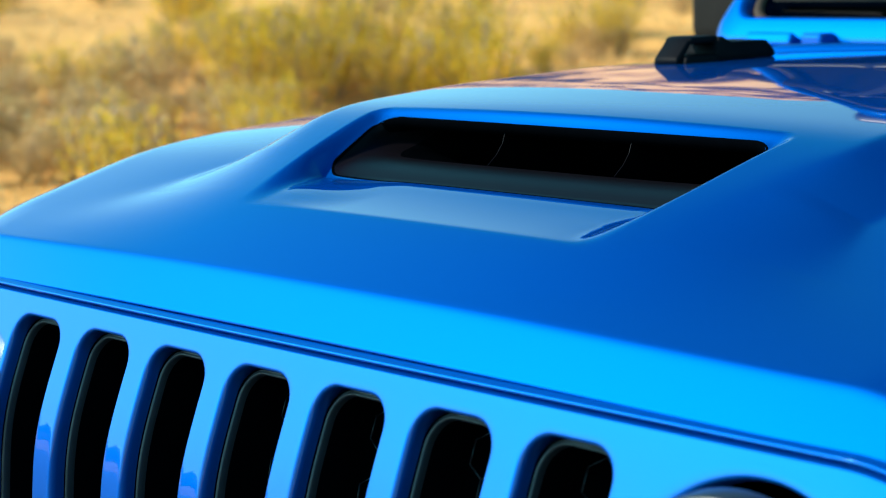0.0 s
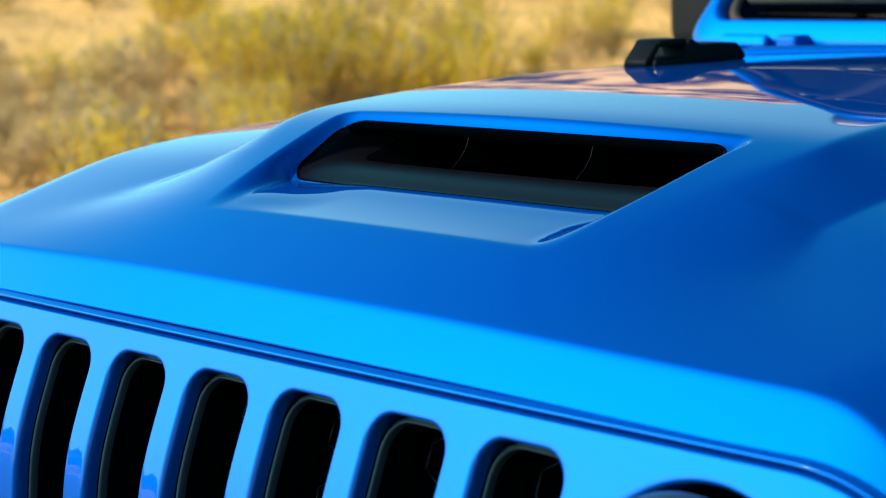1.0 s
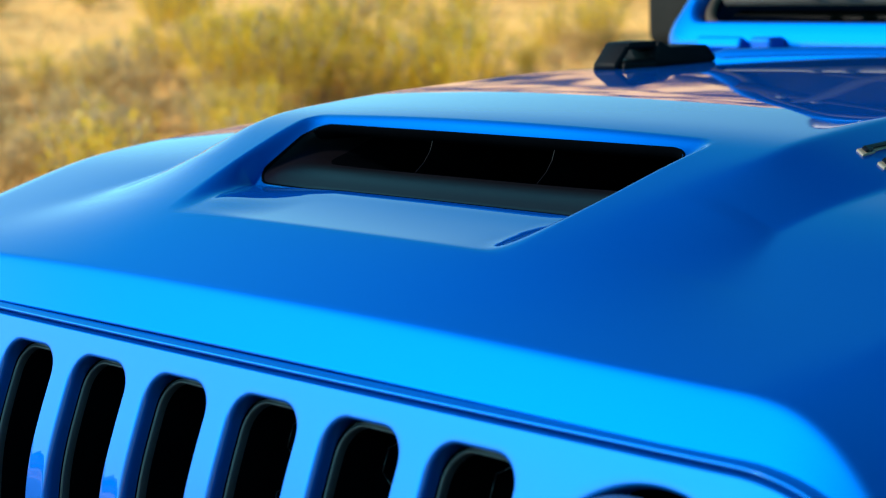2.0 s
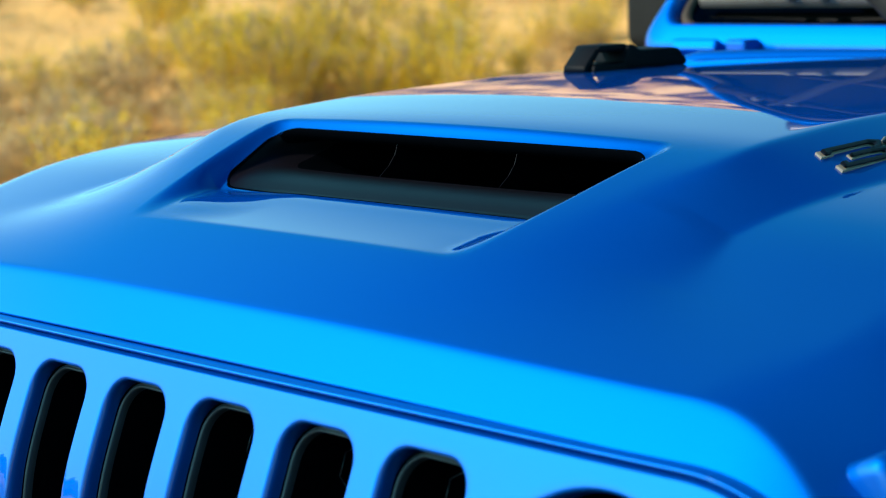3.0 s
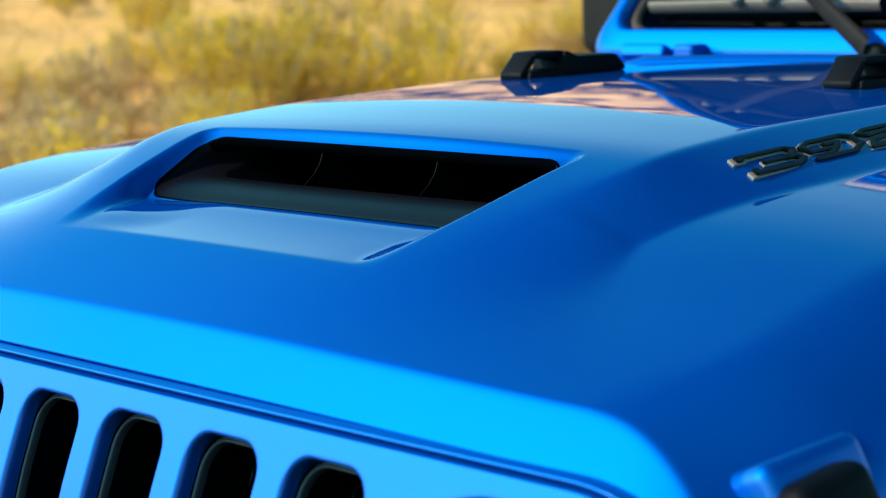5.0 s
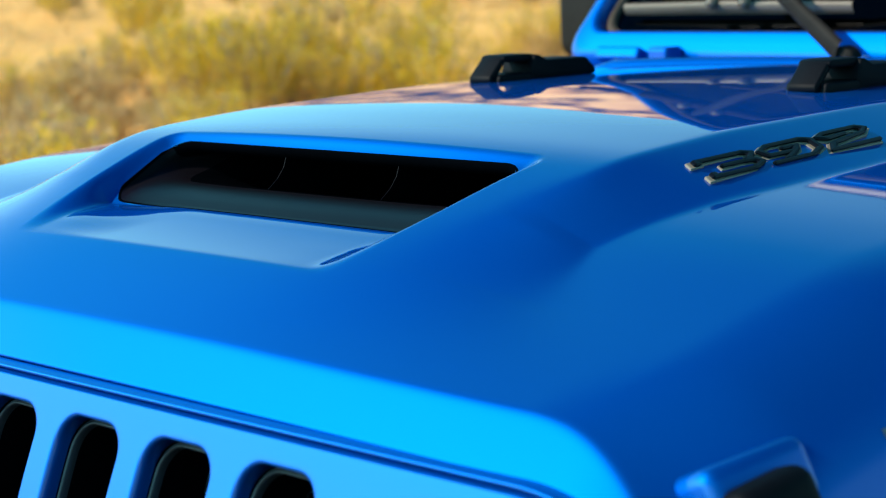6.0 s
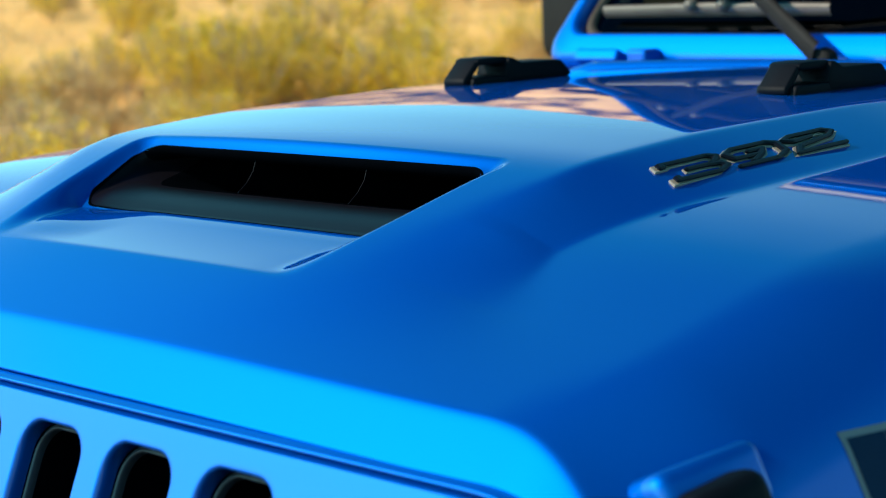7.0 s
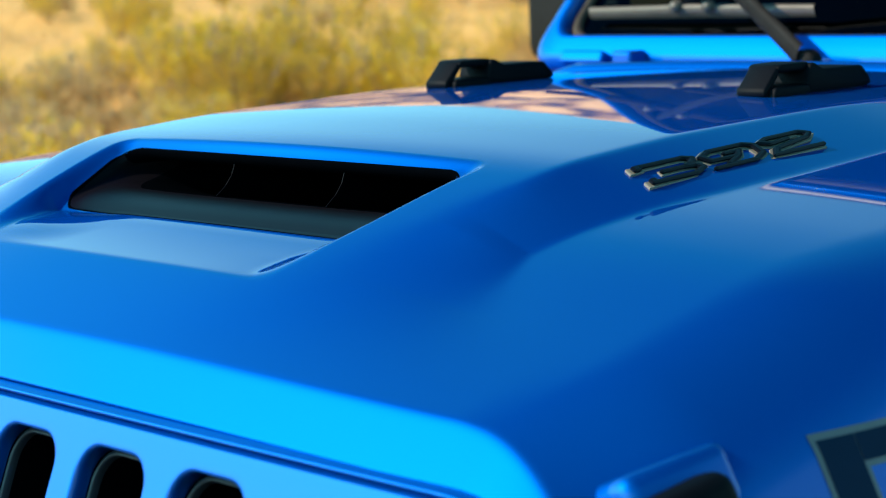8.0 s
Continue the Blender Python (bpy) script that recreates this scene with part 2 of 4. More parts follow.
def hood_top(x, y):
    """Height of the bonnet's upper skin, with no scoop and no rolled sides."""
    ax = np.abs(x - CX)
    zc, zo = np.interp(y, G_Y, CENTRE), np.interp(y, G_Y, OUTER)
    soft = 0.034 - 0.0314 * sstep(0.10, 0.37, y)
    s0 = np.interp(y, [0.08, 0.16, 0.25, 0.32], [0.20, 0.262, 0.313, 0.323])
    s1 = np.interp(y, [0.08, 0.170, 0.266, 0.369, 0.465, 0.57], [0.470, 0.410, 0.379, 0.394, 0.407, 0.413])
    foot = 0.030 - 0.0274 * sstep(0.07, 0.26, y)          # the crease at the foot grows crisp sooner than the shoulder
    fall = soft * np.logaddexp(0, (ax - s0) / soft) - foot * np.logaddexp(0, (ax - s1) / foot)
    dome = 1 - fall / (s1 - s0)
    return zo + (zc - zo) * dome - 0.075 * x * x * sstep(0.02, 0.5, y) - 0.018 * x * x * (1 - sstep(0.02, 0.5, y))


SC_F, SC_R, MOUTH, MOUTH_R = 0.141, 0.358, 0.249, 0.3445          # front and rear of the scoop's recess, foot and brow of its mouth


def scoop_half(y):
    return 0.222 + (0.263 - 0.222) * (y - SC_F) / (SC_R - SC_F)


def scoop_inside(x, y):
    """Distance from the recess's sides and rear, positive inside, with rounded corners."""
    p, q, r = scoop_half(y) - np.abs(x - CX), SC_R - y, 0.026
    return np.where((p < r) & (q < r), r - np.hypot(r - p, r - q), np.minimum(p, q))


def bowl(x):
    """The ramp's floor curls up towards its sides."""
    return 0.002 * (np.abs(x - CX) / 0.23) ** 4


def mouth_inside(x, y):
    """Distance from the mouth's outline, positive inside: tight corners in front, wide ones behind."""
    p = scoop_half(y) - 0.018 - np.abs(x - CX)
    out = None
    for q, r in ((y - MOUTH, 0.022), (MOUTH_R - y, 0.026)):
        d = np.where((p < r) & (q < r), r - np.hypot(r - p, r - q), np.minimum(p, q))
        out = d if out is None else np.minimum(out, d)
    return out


def ramp_z(x, y):
    """The ramp that leads to the mouth, steeper towards it and easing off at its foot."""
    d = np.maximum(y - SC_F, 0)
    flat = np.where(x < CX, sstep(0.090, 0.195, CX - x), sstep(0.180, 0.229, x - CX))
    middle = 0.068 * d + 0.59 * d * d - 2.2 * np.maximum(d - 0.086, 0) ** 2
    ends = 0.225 * (d - 0.007 * np.logaddexp(0, (d - 0.039) / 0.007)) + 0.03 * np.maximum(d - 0.039, 0)          # level well before the mouth
    return hood_top(x, np.full_like(np.asarray(y, float), SC_F)) + middle * (1 - flat) + ends * flat + bowl(x) * np.minimum(d / 0.05, 1)


def mouth_z(y):
    return 1.1195 + (y - MOUTH) * 0.51


def hood_skin(x, y):
    z = hood_top(x, y)
    w = sstep(0.0, 0.032 - 0.010 * sstep(0.20, 0.265, y) - 0.007 * sstep(0.325, 0.35, y), scoop_inside(x, y)) * (y > SC_F - 0.01)
    floor = np.maximum(ramp_z(x, y), mouth_z(y) + bowl(x) * 0.9 * np.clip((0.33 - y) / 0.08, 0, 1) - 0.001)
    k = 0.0005
    low = np.minimum(z, floor)
    low = low - k * np.log(np.exp(-np.minimum((z - low) / k, 60)) + np.exp(-np.minimum((floor - low) / k, 60)))
    return np.where(w > 0, z * (1 - w) + np.minimum(low, z) * w, z)


def hood_mesh():
    half = np.concatenate([np.arange(0, 0.200, 0.005), np.arange(0.200, 0.280, 0.0018), np.arange(0.2805, 0.296, 0.005), np.arange(0.297, 0.44, 0.0016), np.arange(0.441, 0.54, 0.006)])
    cols = np.concatenate([-half[:0:-1], half])
    ys = np.concatenate([np.arange(NOSE_Y, 0.08, 0.0015), np.arange(0.08, 0.1345, 0.004), np.arange(0.136, 0.37, 0.0018), np.arange(0.37, 1.101, 0.008)])
    arcs = np.linspace(0, ROLL_END, 28)[1:]
    rows = []
    for y in ys:
        W = float(half_width(y))
        flat = W - CORNER
        xs = cols / 0.5370 * flat
        z = hood_skin(xs, np.full_like(xs, y))
        if y < 0.15:          # the nose face starts to narrow a little before the rolled corner
            low_top = np.interp(y, G_Y, OUTER_RAW) - 0.024 * (1 - sstep(0.02, 0.15, np.array(y))) * sstep(0.0, 0.19, np.abs(xs) - (flat - 0.03))
            front = NOSE_Z + (y - NOSE_Y) * 1.279
            both = np.minimum(low_top, front) - 0.0010 * np.log1p(np.exp(-np.abs(low_top - front) / 0.0010))
            z = np.where(np.abs(xs) > flat - 0.03, z - np.interp(y, G_Y, OUTER) + both, z)
        bow = 0.02 * xs ** 2 * (1 - sstep(0.1, 0.35, y))
        mid = np.stack([xs, y + bow, z], 1)
        zf = float(hood_top(np.array([flat]), np.array([y]))[0])
        tilt = (zf - float(hood_top(np.array([flat - 0.01]), np.array([y]))[0])) / 0.01
        by = 0.02 * flat * flat * (1 - float(sstep(0.1, 0.35, np.array(y))))
        fade = 1 - float(sstep(0.03, 0.3, np.array(y)))
        # round the corner the nose face narrows to nothing between the rolled side and the front edge
        dip = 0.024 * (1 - float(sstep(0.02, 0.15, np.array(y))))
        raw, nose = float(np.interp(y, G_Y, OUTER_RAW)), NOSE_Z + (y - NOSE_Y) * 1.279
        crown = zf - float(np.interp(y, G_Y, OUTER))
        side = []
        for a in arcs:
            top = raw - dip * float(sstep(0.0, 0.19, np.array(0.03 + CORNER * a)))
            z = min(top, nose)
            z += crown - 0.0010 * math.log(math.exp(-(top - z) / 0.0010) + math.exp(-(nose - z) / 0.0010))
            side.append((flat + CORNER * math.sin(a), y + by - 0.020 * fade * (1 - math.cos(a)), z + tilt * CORNER * math.sin(a) - 0.10 * (1 - math.cos(a))))
        sx, sy, sz = side[-1]
        side += [(sx + (sz - 0.86) * SIDE_LEAN * k / 6, sy, sz - (sz - 0.86) * k / 6) for k in range(1, 7)]
        side = np.array(side)
        mirror = side[::-1] * [-1, 1, 1]
        rows.append(np.concatenate([mirror, mid, side]))
    n = len(rows[0])
    # hem that turns under at the front and the rear
    first, last = rows[0], rows[-1]
    hem = [first + [0, 0.030, -0.0030], first + [0, 0.0, -0.0012], first + [0, 0.0, -0.0012], first]
    tail = [last + [0, 0.004, -0.004], last + [0, 0.004, -0.03]]
    rows = rows + tail
    V = np.concatenate(rows)
    faces = grid_faces(len(rows), n)
    C = np.array([V[list(f)].mean(0) for f in faces])
    mouth = mouth_inside(C[:, 0], C[:, 1]) > -0.0008
    faces = [f for f, k in zip(faces, mouth) if not k]
    # the rim of the mouth is drawn onto its true outline
    held = {i for f in faces for i in f}
    gone = {i for f, k in zip(grid_faces(len(rows), n), mouth) if k for i in f}
    for i in held & gone:
        x, y, z = V[i]
        z_was = float(hood_skin(np.array([x]), np.array([y]))[0])
        for _ in range(3):
            d, e = mouth_inside(np.array([x, x + 1e-4, x]), np.array([y, y, y + 1e-4])), 1e-4
            gx, gy = (d[1] - d[0]) / e, (d[2] - d[0]) / e
            m2 = max(gx * gx + gy * gy, 0.2)
            x, y = x - d[0] * gx / m2, y - d[0] * gy / m2
        V[i] = (x, y, z + float(hood_skin(np.array([x]), np.array([y]))[0]) - z_was)
    # the folded front edge keeps its own points, so that it stays crisp
    for a, b in ((0, 1), (2, 3)):
        base = len(V)
        V = np.concatenate([V, hem[a], hem[b]])
        faces += [tuple(base + i for i in f) for f in grid_faces(2, n)]
    return V, faces


car = new("off_road_car")
car["is_car"] = 1
tagged(car, "bright blue metallic off-road car with a black bonnet scoop", "car")

hV, hF = hood_mesh()
hood = sub(mesh_ob("hood", hV, hF, PAINT), car, "bright blue metallic bonnet with a raised centre")


# ---------------------------------------------------------------- scoop duct
def mouth_ring(grow, drop, back=0.0, lift=0.0, pinch=0.0, brow=0.0, on_skin=False):
    """The mouth's outline, rounded, laid back with the bonnet; lift raises the floor, brow lowers the rear."""
    out = []
    y0, y1 = MOUTH - grow, MOUTH_R + grow * (0.3 if on_skin else 1.0)
    for k in range(240):
        # a rounded outline, walked corner by corner: tight at the front, wide at the rear
        u = 4 * k / 240
        seg, f = int(u), u - int(u)
        px, py = ((-1 + 2 * f, 0.0), (1.0, f), (1 - 2 * f, 1.0), (-1.0, 1 - f))[seg]
        y = y0 + (y1 - y0) * py
        w = float(scoop_half(y)) - 0.018 + grow
        x = w * px
        for cy, r, side in ((y0, 0.022, 1), (y1, 0.026, -1)):
            dx, dy = w - abs(x), (y - cy) * side
            if dx < r and dy < r:
                q = math.hypot(r - dx, r - dy)
                if q > r:
                    x = math.copysign(w - r + (r - dx) * r / q, x)
                    y = cy + side * (r - (r - dy) * r / q)
        x += CX
        rise = float(bowl(x)) * 0.9 * min(max((0.33 - y) / 0.08, 0.0), 1.0)
        z = mouth_z(y) + rise
        if on_skin:
            z = float(hood_skin(np.array([x]), np.array([y]))[0])
        aft = (y - y0) / (y1 - y0)
        x = CX + (x - CX) * (1 - pinch / 0.22)
        out.append((x, y + back, z - drop + lift * (1 - aft) ** 2 - brow * aft))
    return out


rings = [mouth_ring(0.0016, 0.0020, on_skin=True), mouth_ring(0.0013, -0.0003, on_skin=True), mouth_ring(0.0002, -0.0003, on_skin=True), mouth_ring(-0.0008, 0.0012)]
for back, lift, pinch, brow in ((0.004, 0.0025, 0.0005, 0.005), (0.010, 0.0055, 0.001, 0.009), (0.018, 0.0085, 0.002, 0.0095), (0.028, 0.0108, 0.004, 0.0095), (0.040, 0.0122, 0.007, 0.0095), (0.055, 0.0126, 0.011, 0.0095), (0.070, 0.0118, 0.016, 0.0095), (0.090, 0.0090, 0.022, 0.0095), (0.130, 0.0010, 0.028, 0.0095), (0.180, -0.010, 0.032, 0.0095)):
    rings.append(mouth_ring(-0.002, 0.002, back, lift, pinch, brow))
n = len(rings[0])
dv = [v for r in rings for v in r]
df = grid_faces(len(rings), n, True)
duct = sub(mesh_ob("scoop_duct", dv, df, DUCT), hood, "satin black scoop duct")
duct.data.materials.append(SHADE_BLACK)
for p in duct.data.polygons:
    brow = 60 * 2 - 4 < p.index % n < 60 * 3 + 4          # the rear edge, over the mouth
    # lip, brow and deep rings coloured near-black to imitate the duct's inner shade
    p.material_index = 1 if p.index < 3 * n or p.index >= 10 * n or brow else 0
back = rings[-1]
# closes the duct in near-black, as unlit depth
sub(mesh_ob("duct_end", back + [(x * 0.97, y + 0.1, z) for x, y, z in back], grid_faces(2, n, True) + [tuple(range(n, 2 * n))], SHADE_BLACK), hood)
for x in (CX - 0.0785, CX + 0.0785):
    bm = prism([(0.351, 1.167), (0.350, 1.159), (0.3462, 1.149), (0.338, 1.139), (0.326, 1.130), (0.36, 1.124), (0.44, 1.110), (0.44, 1.150)], 0.0010, bevel=0.0004)
    bm.transform(Matrix(((0, 0, 1, x - 0.0005), (1, 0, 0, 0), (0, 1, 0, 0), (0, 0, 0, 1))))
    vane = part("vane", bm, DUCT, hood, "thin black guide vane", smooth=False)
    vane.data.materials.append(SHADE_BLACK)
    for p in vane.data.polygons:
        # side faces painted near-black as if unlit; only the edges keep the satin
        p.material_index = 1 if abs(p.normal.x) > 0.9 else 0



# ---------------------------------------------------------------- grille
PITCH, SLOT_W, SLOT_TOP, SLOT_LOW = 0.112, 0.081, 0.9995, 0.770
SLOT_OFF = -0.003          # the slots sit this far off the zero plane


def grille_y(z):
    z = np.asarray(z, float)
    k = 0.018
    bend = k * np.log1p(np.exp(np.clip((0.905 - z) / k, -40, 40)))
    return (z - 1.0) * 0.43 + bend * 0.36


def face_point(x, z, back=0.0):
    """A place on the front panel, whose upper corners are rounded off with the bonnet's edge."""
    run = max((abs(x) - 0.54) / CORNER, 0.0)
    a = math.asin(min(run, math.sin(ROLL_END)))
    drop = 0.10 * (1 - math.cos(a)) + max(run - math.sin(ROLL_END), 0.0) * CORNER / SIDE_LEAN
    k = min(max((z - 0.86) / 0.15, 0.0), 1.0)
    return (x, float(grille_y(z)) + 0.012 * x * x + back - 0.020 * (1 - math.cos(a)), z - drop * k)


def ring_cell(outline, x0, x1, z0, z1):
    """Quads between an outline and the box round it; the same count of points on both."""
    cx, cz = (x0 + x1) / 2, (z0 + z1) / 2
    out = []
    for x, z in outline:
        dx, dz = x - cx, z - cz
        k = min((x1 - cx) / abs(dx) if dx else 1e9, (z1 - cz) / abs(dz) if dz else 1e9)
        out.append((cx + dx * k, cz + dz * k))
    for corner in ((x0, z0), (x1, z0), (x1, z1), (x0, z1)):
        i = min(range(len(out)), key=lambda j: (out[j][0] - corner[0]) ** 2 + (out[j][1] - corner[1]) ** 2)
        out[i] = corner
    return out


def dense_outline(w, h, r, cx, cz):
    pts = rounded(w, h, r, 8)
    out = []
    for a, b in zip(pts, pts[1:] + pts[:1]):
        k = max(1, int(math.hypot(b[0] - a[0], b[1] - a[1]) / 0.008))
        out += [(cx + a[0] + (b[0] - a[0]) * i / k, cz + a[1] + (b[1] - a[1]) * i / k) for i in range(k)]
    return out


Z_LOW, Z_TOP = 0.735, 1.0172
gv, gf = [], []


def add_cell(outline, box, depths):
    """Face round one opening and the wall that goes in from it."""
    x0, x1, z0, z1 = box
    cx, cz = (x0 + x1) / 2, (z0 + z1) / 2
    rings = [[face_point(x, z) for x, z in ring_cell(outline, *box)]]
    for k, back in ((0.16, 0.0), (0.09, 0.0), (0.065, 0.0002), (0.040, 0.0008), (0.018, 0.0020)):
        rings.append([face_point(x + (x - cx) * k, z + (z - cz) * k * 0.35, back) for x, z in outline])
    for shrink, back in depths:
        rings.append([face_point(x - (x - cx) * shrink, z - (z - cz) * shrink * 0.5, back) for x, z in outline])
    base, m = len(gv), len(outline)
    for r in rings:
        gv.extend(r)
    gf.extend(tuple(base + i for i in f) for f in grid_faces(len(rings), m, True))


WALL = ((0.0, 0.0040), (0.008, 0.0075), (0.012, 0.013), (0.015, 0.026))
for i in range(7):
    cx = (i - 3) * PITCH + SLOT_OFF
    add_cell(dense_outline(SLOT_W, SLOT_TOP - SLOT_LOW, 0.023, cx, (SLOT_TOP + SLOT_LOW) / 2), ((i - 3.5) * PITCH, (i - 2.5) * PITCH, Z_LOW, Z_TOP), WALL)
LAMP_X, LAMP_Z, LAMP_R = 0.492, 0.902, 0.099
for sgn in (-1, 1):
    circle = [(sgn * LAMP_X + LAMP_R * math.cos(2 * math.pi * k / 96), LAMP_Z + LAMP_R * math.sin(2 * math.pi * k / 96)) for k in range(96)]
    a, b = sgn * 3.5 * PITCH, sgn * 0.664
    add_cell(circle, (min(a, b), max(a, b), Z_LOW, Z_TOP), ((0.0, 0.0040), (0.03, 0.009), (0.05, 0.03)))
# the top flange that turns back under the bonnet
flange_x = np.linspace(-0.664, 0.664, 127)
base = len(gv)
prof = [(0.0, 0.0), (0.0006, 0.0006), (0.002, 0.0009), (0.020, 0.0010), (0.020, 0.0038), (0.0034, 0.0039), (0.0028, 0.0043), (0.0030, 0.0060), (0.0040, 0.0067), (0.026, 0.0069), (0.026, 0.0095), (0.05, 0.0095)]
for dy, dz in prof:
    for x in flange_x:
        X, Y, Z = face_point(float(x), Z_TOP)
        gv.append((X, Y + dy, Z + dz))
gf.extend(tuple(base + i for i in f) for f in grid_faces(len(prof), len(flange_x)))
grille = sub(mesh_ob("grille", gv, gf, PAINT), car, "blue front panel with seven upright slots")
grille.data.materials.append(SHADE_BLACK)
strip = len(flange_x) - 1
for p in grille.data.polygons:
    row = (p.index - (len(gf) - (len(prof) - 1) * strip)) // strip
    # groove bottom and innermost shelf of the seam darkened in colour for their shadow
    p.material_index = 1 if row in (3, 10) else 0
for i in range(7):
    cx = (i - 3) * PITCH + SLOT_OFF
    o = dense_outline(SLOT_W * 0.95, (SLOT_TOP - SLOT_LOW) * 0.958, 0.0245, cx, (SLOT_TOP + SLOT_LOW) / 2)
    cz = (SLOT_TOP + SLOT_LOW) / 2
    vs, rs = [], ((1.034, 0.0150), (1.012, 0.0165), (0.992, 0.0152), (0.970, 0.0150), (0.948, 0.0170), (0.925, 0.0230), (0.91, 0.06), (0.9, 0.09))
    for k, back in rs:
        vs += [face_point(cx + (x - cx) * k, cz + (z - cz) * (1 - (1 - k) * 0.55), back) for x, z in o]
    m = len(o)
    fs = grid_faces(len(rs), m, True) + [tuple(range((len(rs) - 1) * m, len(rs) * m))]
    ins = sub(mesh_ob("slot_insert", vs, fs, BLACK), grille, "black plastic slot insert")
    ins.data.materials.append(SHADE_BLACK)
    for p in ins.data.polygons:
        # outermost ring and deep walls near-black: the slot's shade put into its colour
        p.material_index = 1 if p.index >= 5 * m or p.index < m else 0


def slot_mesh(cx):
    """Fine six-sided wire mesh behind one slot."""
    vs, fs, size = [], [], 0.017
    done = set()
    for row in range(11):
        for col in range(-2, 3):
            hx = cx + (col + (0.5 if row % 2 else 0)) * size * 1.732
            hz = 0.78 + row * size * 1.5
            for k in range(3):
                a0, a1 = radians(30 + 60 * k), radians(90 + 60 * k)
                p = (hx + size * math.cos(a0), hz + size * math.sin(a0))
                q = (hx + size * math.cos(a1), hz + size * math.sin(a1))
                if max(abs(p[0] - cx), abs(q[0] - cx)) > 0.040 or max(p[1], q[1]) > 0.992:
                    continue
                tv, tf = tube([face_point(p[0], p[1], 0.062), face_point(q[0], q[1], 0.062)], 0.0006, 4)
                b = len(vs)
                vs += tv
                fs += [tuple(b + i for i in f) for f in tf]
    sub(mesh_ob("wire_mesh", vs, fs, BLACK), grille, "black wire mesh")


for i in range(7):
    slot_mesh((i - 3) * PITCH + SLOT_OFF)


# ---------------------------------------------------------------- headlights
def lathe(profile, segs=64):
    """Rings about the y axis: (radius, y)."""
    vs = [(r * math.cos(2 * math.pi * k / segs), y, r * math.sin(2 * math.pi * k / segs)) for r, y in profile for k in range(segs)]
    return vs, grid_faces(len(profile), segs, True)


for sgn in (-1, 1):
    lx, ly, lz = face_point(sgn * LAMP_X, LAMP_Z)
    lamp = new("headlight")
    sub(lamp, car, "round headlight with a black bezel")
    lamp.location = (lx, ly + 0.006, lz + LIFT)
    v, f = lathe([(0.099, 0.012), (0.0985, -0.008), (0.096, -0.011), (0.092, -0.009), (0.088, 0.0), (0.084, 0.012)])
    sub(mesh_ob("bezel", v, f, BLACK), lamp)
    v, f = lathe([(0.0845, 0.012), (0.084, 0.004), (0.078, -0.004), (0.06, -0.012), (0.03, -0.017), (0.0005, -0.018)])
    sub(mesh_ob("lens", v, f, LENS), lamp, "clear headlight lens")


# ---------------------------------------------------------------- bonnet fittings
def side_x(y, z):
    """The bonnet's side skin at a place along the car and a height."""
    W = float(half_width(y))
    flat = W - CORNER
    zf = float(hood_top(np.array([flat]), np.array([y]))[0])
    tilt = (zf - float(hood_top(np.array([flat - 0.01]), np.array([y]))[0])) / 0.01
    a = np.linspace(0, ROLL_END, 60)
    zs = zf + tilt * CORNER * np.sin(a) - 0.10 * (1 - np.cos(a))
    xs = flat + CORNER * np.sin(a)
    if z < zs[-1]:
        return float(xs[-1]) + SIDE_LEAN * (zs[-1] - z)
    return float(np.interp(-z, -zs, xs))


def bumper_block(sgn):
    """A low moulded stop with a tie loop at its front end, along the car."""
    x0, y0, w = sgn * 0.222, 0.762, 0.050
    z0 = float(hood_top(np.array([x0]), np.array([y0]))[0]) - 0.001
    bm = bmesh.new()
    M = Matrix(((0, 0, 1, x0 - w / 2), (1.08, 0, 0, y0), (0, 1, 0, z0), (0, 0, 0, 1)))
    pieces = [
        ([(0.0, 0.003), (0.003, 0.0), (0.018, 0.0), (0.0135, 0.0095), (0.024, 0.0215), (0.030, 0.0308), (0.025, 0.0308), (0.020, 0.028), (0.001, 0.008)], 0.034),
        ([(0.022, 0.0230), (0.066, 0.0225), (0.070, 0.0295), (0.064, 0.0312), (0.026, 0.0312), (0.020, 0.0285)], 0.038),
        ([(0.062, 0.0), (0.152, 0.0), (0.163, 0.003), (0.161, 0.009), (0.148, 0.0215), (0.144, 0.0228), (0.084, 0.0232), (0.070, 0.0300), (0.064, 0.0300), (0.058, 0.0095)], w),
        ([(0.006, -0.002), (0.150, -0.002), (0.150, 0.0095), (0.010, 0.0095)], w - 0.001),
    ]
    for outline, width in pieces:
        p = prism(outline, width, bevel=0.0022)
        me = bpy.data.meshes.new("tmp")
        p.transform(M @ Matrix.Translation((0, 0, (w - width) / 2)))
        p.to_mesh(me)
        p.free()
        bm.from_mesh(me)
        bpy.data.meshes.remove(me)
    return part("windscreen_stop", bm, RUBBER, car, "black rubber windscreen stop with a tie loop")


for sgn in (-1, 1):
    bumper_block(sgn)


def stroke(points, w):
    """Outline of a bent bar of width w through the points, with mitred bends."""
    P = [Vector(p) for p in points]
    left, right = [], []
    for i, p in enumerate(P):
        d0 = (p - P[i - 1]).normalized() if i else (P[1] - p).normalized()
        d1 = (P[i + 1] - p).normalized() if i < len(P) - 1 else d0
        n0, n1 = Vector((-d0.y, d0.x)), Vector((-d1.y, d1.x))
        m = (n0 + n1)
        m = m / max(m.dot(n0), 0.35)
        left.append(p + m * w / 2)
        right.append(p - m * w / 2)
    return [tuple(v) for v in left + right[::-1]]


